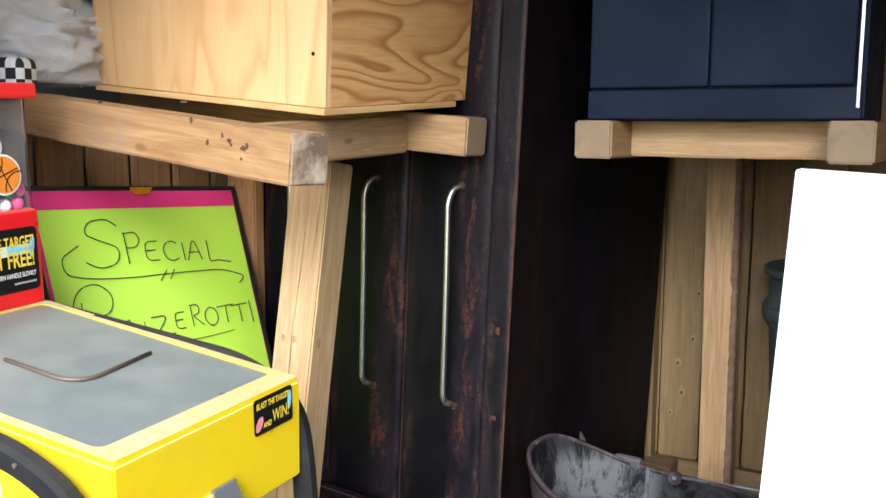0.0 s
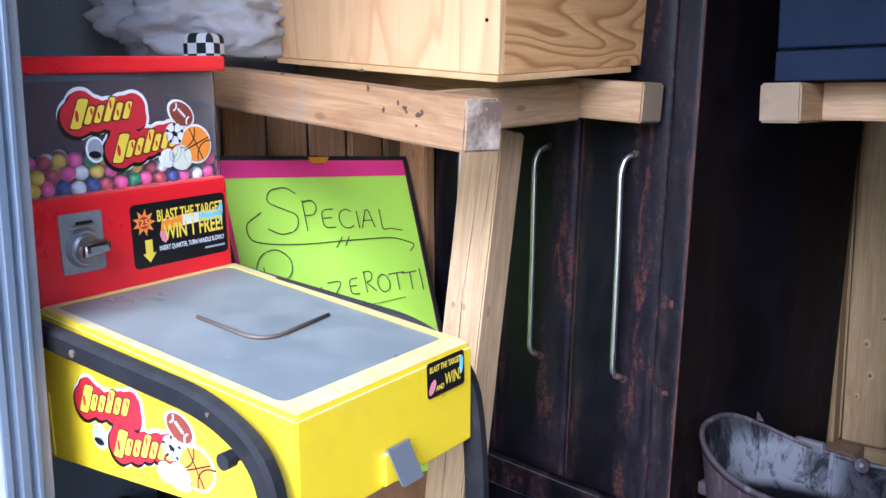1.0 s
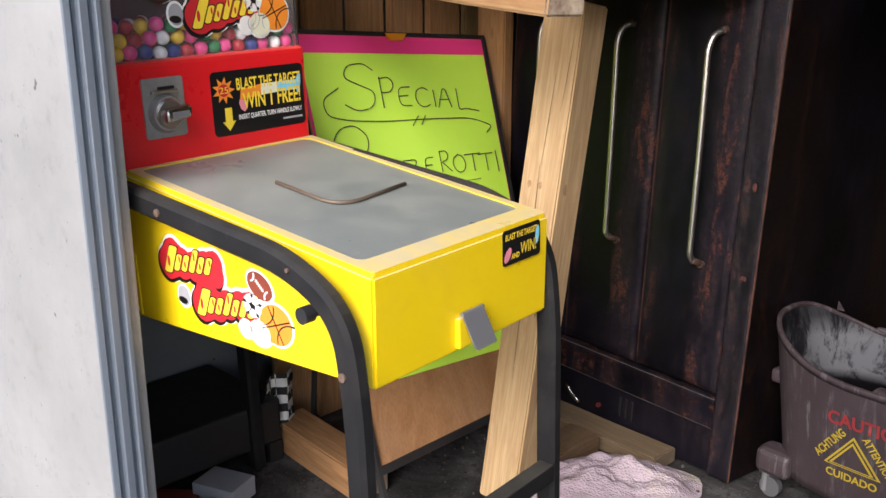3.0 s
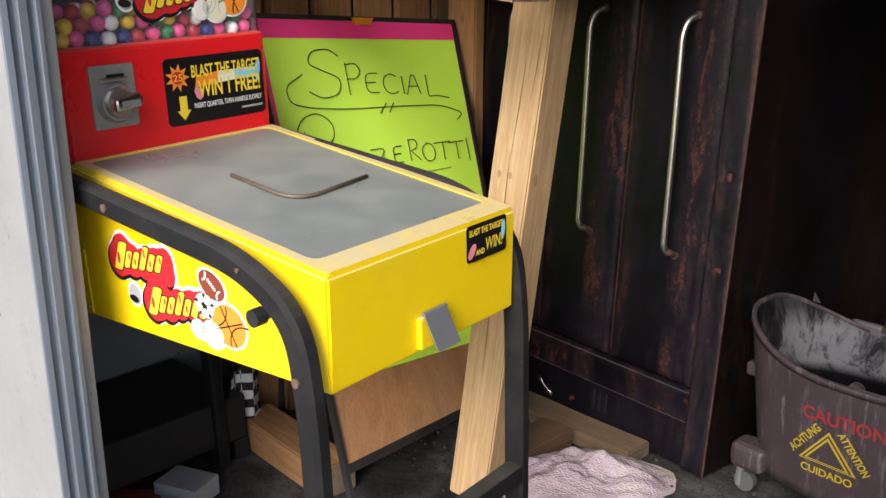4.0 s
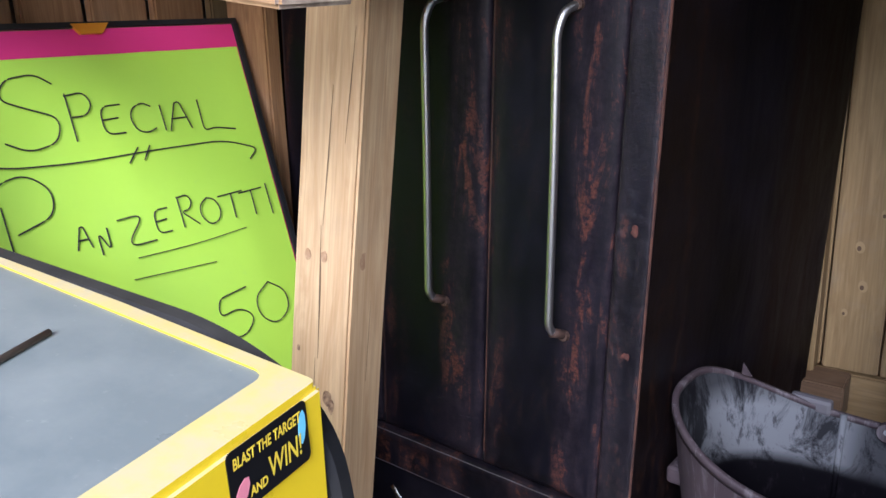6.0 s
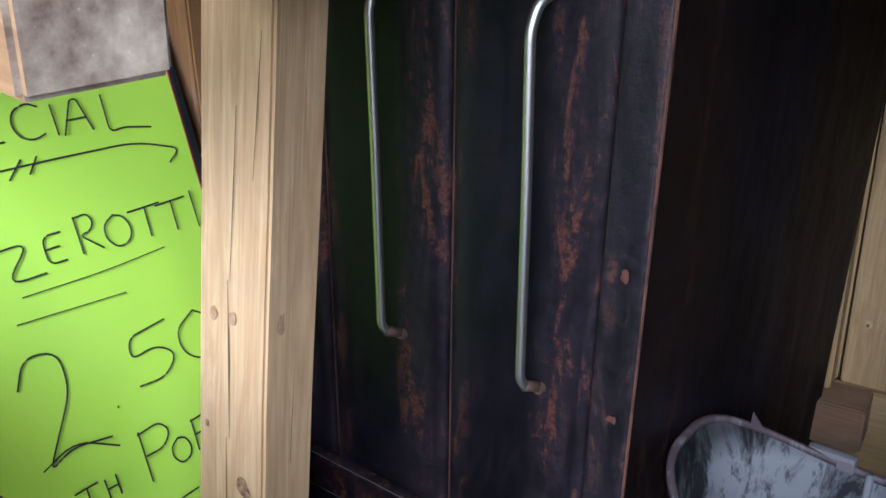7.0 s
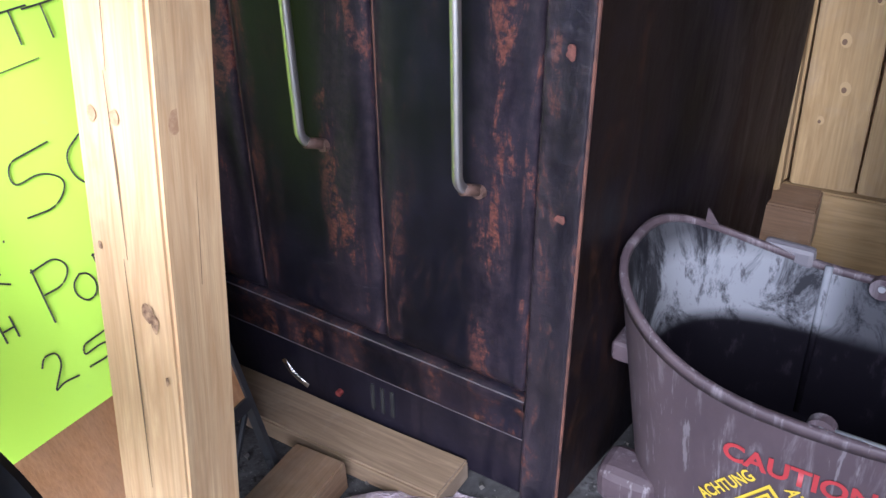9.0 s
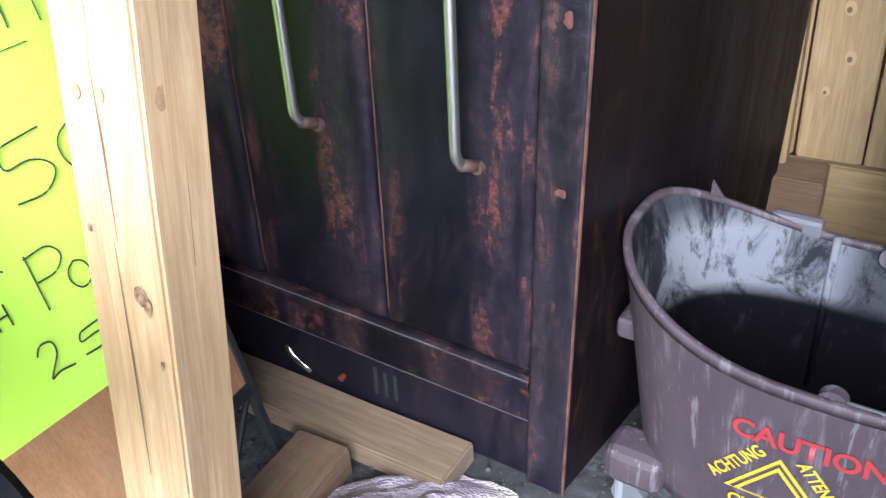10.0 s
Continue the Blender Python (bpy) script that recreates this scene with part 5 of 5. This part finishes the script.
    for k, mt, lf in ((1.0, M_CAUY, 0.001), (0.88, M_BUCKET, 0.0025), (0.78, M_CAUY, 0.004), (0.66, M_BUCKET, 0.0055)):
        b = bmesh.new()
        vs = [b.verts.new(face(0.32 + (u - 0.32) * k, 0.243 + (v - 0.243) * k, lf)) for u, v in tri]
        b.faces.new(vs)
        part("warning_triangle", b, mt, bk)
    part("lettering", lettering("CUIDADO", 0.026, face, 0.262, 0.188, 0.116, 0.002, 0.0006), M_CAUY, bk)
    part("lettering", lettering("ACHTUNG", 0.026, face, 0.242, 0.222, 0.1, 0.002, 0.0006, turn=52), M_CAUY, bk)
    part("lettering", lettering("ATTENTION", 0.026, face, 0.338, 0.302, 0.1, 0.002, 0.0006, turn=-52), M_CAUY, bk)


build_bucket()


# ---- loose things ----
def build_loose():
    m, ln = between((-0.80, 0.805, FLOOR + 0.021), (-0.160, 0.750, FLOOR + 0.021))
    stick("floor_timber", ln, 0.095, 0.042, m, M_TIMBER_DIRTY, "flat timber lying under the front of the locker", "timber", end=M_END_DIRTY)
    m, ln = between((-0.375, 0.697, FLOOR + 0.03), (-0.385, 0.415, FLOOR + 0.03))
    stick("floor_timber", ln, 0.1, 0.06, m, M_TIMBER_BROWN, "brown square timber lying on the floor", "timber", end=M_END_DIRTY)
    m, ln = between((-0.60, 0.13, FLOOR + 0.043), (-0.99, 0.17, FLOOR + 0.043))
    stick("floor_timber", ln, 0.1, 0.085, m, M_PLANK_DARK, "thick brown timber lying behind the machine", "timber", end=M_END_DIRTY)
    # folded cloth
    b = bmesh.new()
    bmesh.ops.create_grid(b, x_segments=90, y_segments=90, size=1.0)
    for q in b.verts:
        x, y = q.co.x, q.co.y
        edge = 1 + 0.12 * noise.noise(Vector((x * 2, y * 2, 0)))
        r = math.hypot(x, y) / edge
        a = math.atan2(y, x)
        fold = 0.05 * noise.noise(Vector((x * 2.2 + 5, y * 3.6, 1))) + 0.02 * abs(noise.noise(Vector((x * 5, y * 5, 7)))) + 0.012 * noise.noise(Vector((x * 7, y * 7, 4)))
        h = max(0.0, 1 - r ** 2.2) * 0.055 + fold * max(0.0, 1.05 - r)
        k = min(1.0, 1.0 / max(r, 1e-3)) if r > 1 else 1.0
        q.co = Vector((x * k * 0.235, y * k * 0.14, max(0.003, h)))
    ob = link("cloth", b, M_CLOTH, True)
    ob.matrix_basis = pose(-0.215, 0.575, FLOOR, 0, 0, 43)
    tagged(ob, "crumpled pale lilac knitted cloth on the floor", "cloth")
    # white board by the doorway
    bw = link("white_panel", box(0, 0.7, -0.012, 0.012, 0, 1.21, 0.004), M_BWHITE)
    bw.matrix_basis = pose(0.750, -0.30, FLOOR, 0, 2.9, 3)
    tagged(bw, "plain white panel standing just inside the doorway", "panel")
    # bin
    bn = thing("waste_bin", (0.72, 1.42, FLOOR), "dark green plastic waste bin with a banded rim", "bin")
    b = bmesh.new()
    prof = [(0.15, 0.0), (0.19, 0.72), (0.205, 0.74), (0.205, 0.79), (0.195, 0.80), (0.195, 0.86), (0.205, 0.865), (0.205, 0.88), (0.185, 0.88), (0.18, 0.74), (0.14, 0.02)]
    rows_ = [[b.verts.new((0.72 + r * math.cos(2 * math.pi * i / 40), 1.41 + r * math.sin(2 * math.pi * i / 40), FLOOR + z)) for i in range(40)] for r, z in prof]
    for r0, r1 in zip(rows_, rows_[1:]):
        for i in range(40):
            b.faces.new((r0[i], r0[(i + 1) % 40], r1[(i + 1) % 40], r1[i]))
    b.faces.new(rows_[0][::-1]), b.faces.new(rows_[-1])
    bmesh.ops.recalc_face_normals(b, faces=b.faces[:])
    part("shell", b, M_BIN, bn, smooth=True)
    for nm, z0, z1 in (("band", 0.745, 0.785), ("rim", 0.864, 0.886)):
        b = bmesh.new()
        rows_ = [[b.verts.new((0.72 + r * math.cos(2 * math.pi * i / 40), 1.41 + r * math.sin(2 * math.pi * i / 40), FLOOR + z)) for i in range(40)] for r, z in ((0.2055, z0), (0.209, z0 + 0.004), (0.209, z1 - 0.004), (0.2055, z1))]
        for r0, r1 in zip(rows_, rows_[1:] + rows_[:1]):
            for i in range(40):
                b.faces.new((r0[i], r0[(i + 1) % 40], r1[(i + 1) % 40], r1[i]))
        bmesh.ops.recalc_face_normals(b, faces=b.faces[:])
        part(nm, b, M_BIN, bn, smooth=True)
    # black low bench behind the machine, with odds and ends under it
    bc = thing("black_bench", (-1.05, -0.15, FLOOR), "low black bench against the grey wall", "bench")
    part("top", box(-1.26, -0.92, -0.5, 0.10, 0.10, 0.22, 0.01), M_BLACKMAT, bc)
    for x, y in ((-0.94, 0.08), (-0.94, -0.46), (-1.23, 0.08), (-1.23, -0.46)):
        part("leg", box(x - 0.02, x + 0.02, y - 0.02, y + 0.02, FLOOR, 0.10), M_BLACKMAT, bc)
    b = bmesh.new()
    bmesh.ops.create_grid(b, x_segments=12, y_segments=24, size=1.0)
    for q in b.verts:
        q.co = Vector((-0.95 + 0.012 * math.sin(q.co.x * 5), 0.12 + q.co.x * 0.05 + 0.01 * noise.noise(q.co * 3), 0.16 + q.co.y * 0.11))
    r = bmesh.ops.solidify(b, geom=b.faces[:], thickness=0.003)
    ob = link("checked_cloth", b, M_CHECK, True)
    tagged(ob, "black and white checked cloth hanging behind the machine", "cloth")
    for i, (x, y, w, d, h, a, mt) in enumerate(((-0.86, -0.12, 0.12, 0.09, 0.05, 20, M_SILVER), (-0.80, -0.22, 0.10, 0.08, 0.03, -25, M_SILVER), (-0.92, -0.24, 0.14, 0.1, 0.02, 40, M_BROWN))):
        ob = link("carton", box(-w / 2, w / 2, -d / 2, d / 2, 0, h, 0.003), mt)
        ob.matrix_basis = pose(x, y, FLOOR + 0.001, 0, 0, a)
        tagged(ob, ("small grey carton", "grey folded packet", "flat brown carton")[i] + " lying on the dusty floor", "carton")
    rnd = random.Random(9)
    b = bmesh.new()
    for i in range(500):
        x, y = rnd.uniform(-0.7, 0.6), rnd.uniform(0.3, 1.2)
        s = rnd.choice((0.002, 0.003, 0.003, 0.004, 0.007))
        bmesh.ops.create_cube(b, size=s, matrix=pose(x, y, FLOOR + s * 0.3, rnd.uniform(0, 90), rnd.uniform(0, 90), 0)) if i < 450 else None
    tagged(link("grit", b, plain("dark_grit", (0.05, 0.045, 0.04), 0.9)), "dark grit and crumbs scattered over the concrete floor", "grit", kind="stuff")


build_loose()


# ---- planking ----
def build_planks():
    back = thing("wall_planking", (0.9, 1.8, FLOOR), "vertical pine planks nailed over the rear wall", "planking", kind="structure")
    w = 0.129
    x = 0.172 - 2 * w
    rnd = random.Random(2)
    while x < 2.15:
        m, ln = between((x + w / 2, 1.645 + rnd.uniform(-0.004, 0.004), FLOOR + 0.21), (x + w / 2, 1.645, 2.4))
        stick("plank", ln, w - 0.006, 0.022, m, M_PLANK, parent=back)
        x += w
    m, ln = between((-0.08, 1.638, FLOOR + 0.105), (2.15, 1.638, FLOOR + 0.105))
    stick("base_plank", ln, 0.025, 0.2, m, M_PLANK, parent=back)
    m, ln = between((0.138, 1.612, FLOOR + 0.2), (0.138, 1.612, 2.3))
    stick("stud", ln, 0.05, 0.06, m, M_PLANK, parent=back)
    m, ln = between((0.14, 1.572, FLOOR + 0.165), (0.244, 1.572, FLOOR + 0.165))
    stick("block", ln, 0.1, 0.1, m, M_TIMBER_BROWN, parent=back)
    knot = plain("dark_knot", (0.09, 0.05, 0.025), 0.8)
    ring_ = plain("pale_knot_ring", (0.3, 0.208, 0.1), 0.8)
    for x, z, r in ((0.228, 0.563, 0.006), (0.243, 0.47, 0.006), (0.272, 0.645, 0.005), (0.285, 0.79, 0.005), (0.21, 0.40, 0.004)):
        part("knot", plate(oval(x + 0.002, z + 0.003, r * 1.7, r * 2.4, 10, 16), 0.0008, lambda u, v, w: Vector((u, 1.6285 - w, v))), ring_, back)
        part("knot", plate(oval(x, z, r * 0.8, r, 0, 12), 0.0016, lambda u, v, w: Vector((u, 1.6285 - w, v))), knot, back)
    fence = thing("side_planking", (-1.0, 0.6, FLOOR), "brown vertical planks behind the price board", "planking", kind="structure")
    for i in range(2, 8):
        y, x = -0.02 + i * 0.136, -1.10 + i * 0.0165
        m, ln = between((x, y, FLOOR), (x, y, 1.27 if i < 7 else 1.5))
        stick("plank", ln, 0.022, 0.13, m, M_PLANK_DARK if i < 7 else M_PLANK, parent=fence)


build_planks()
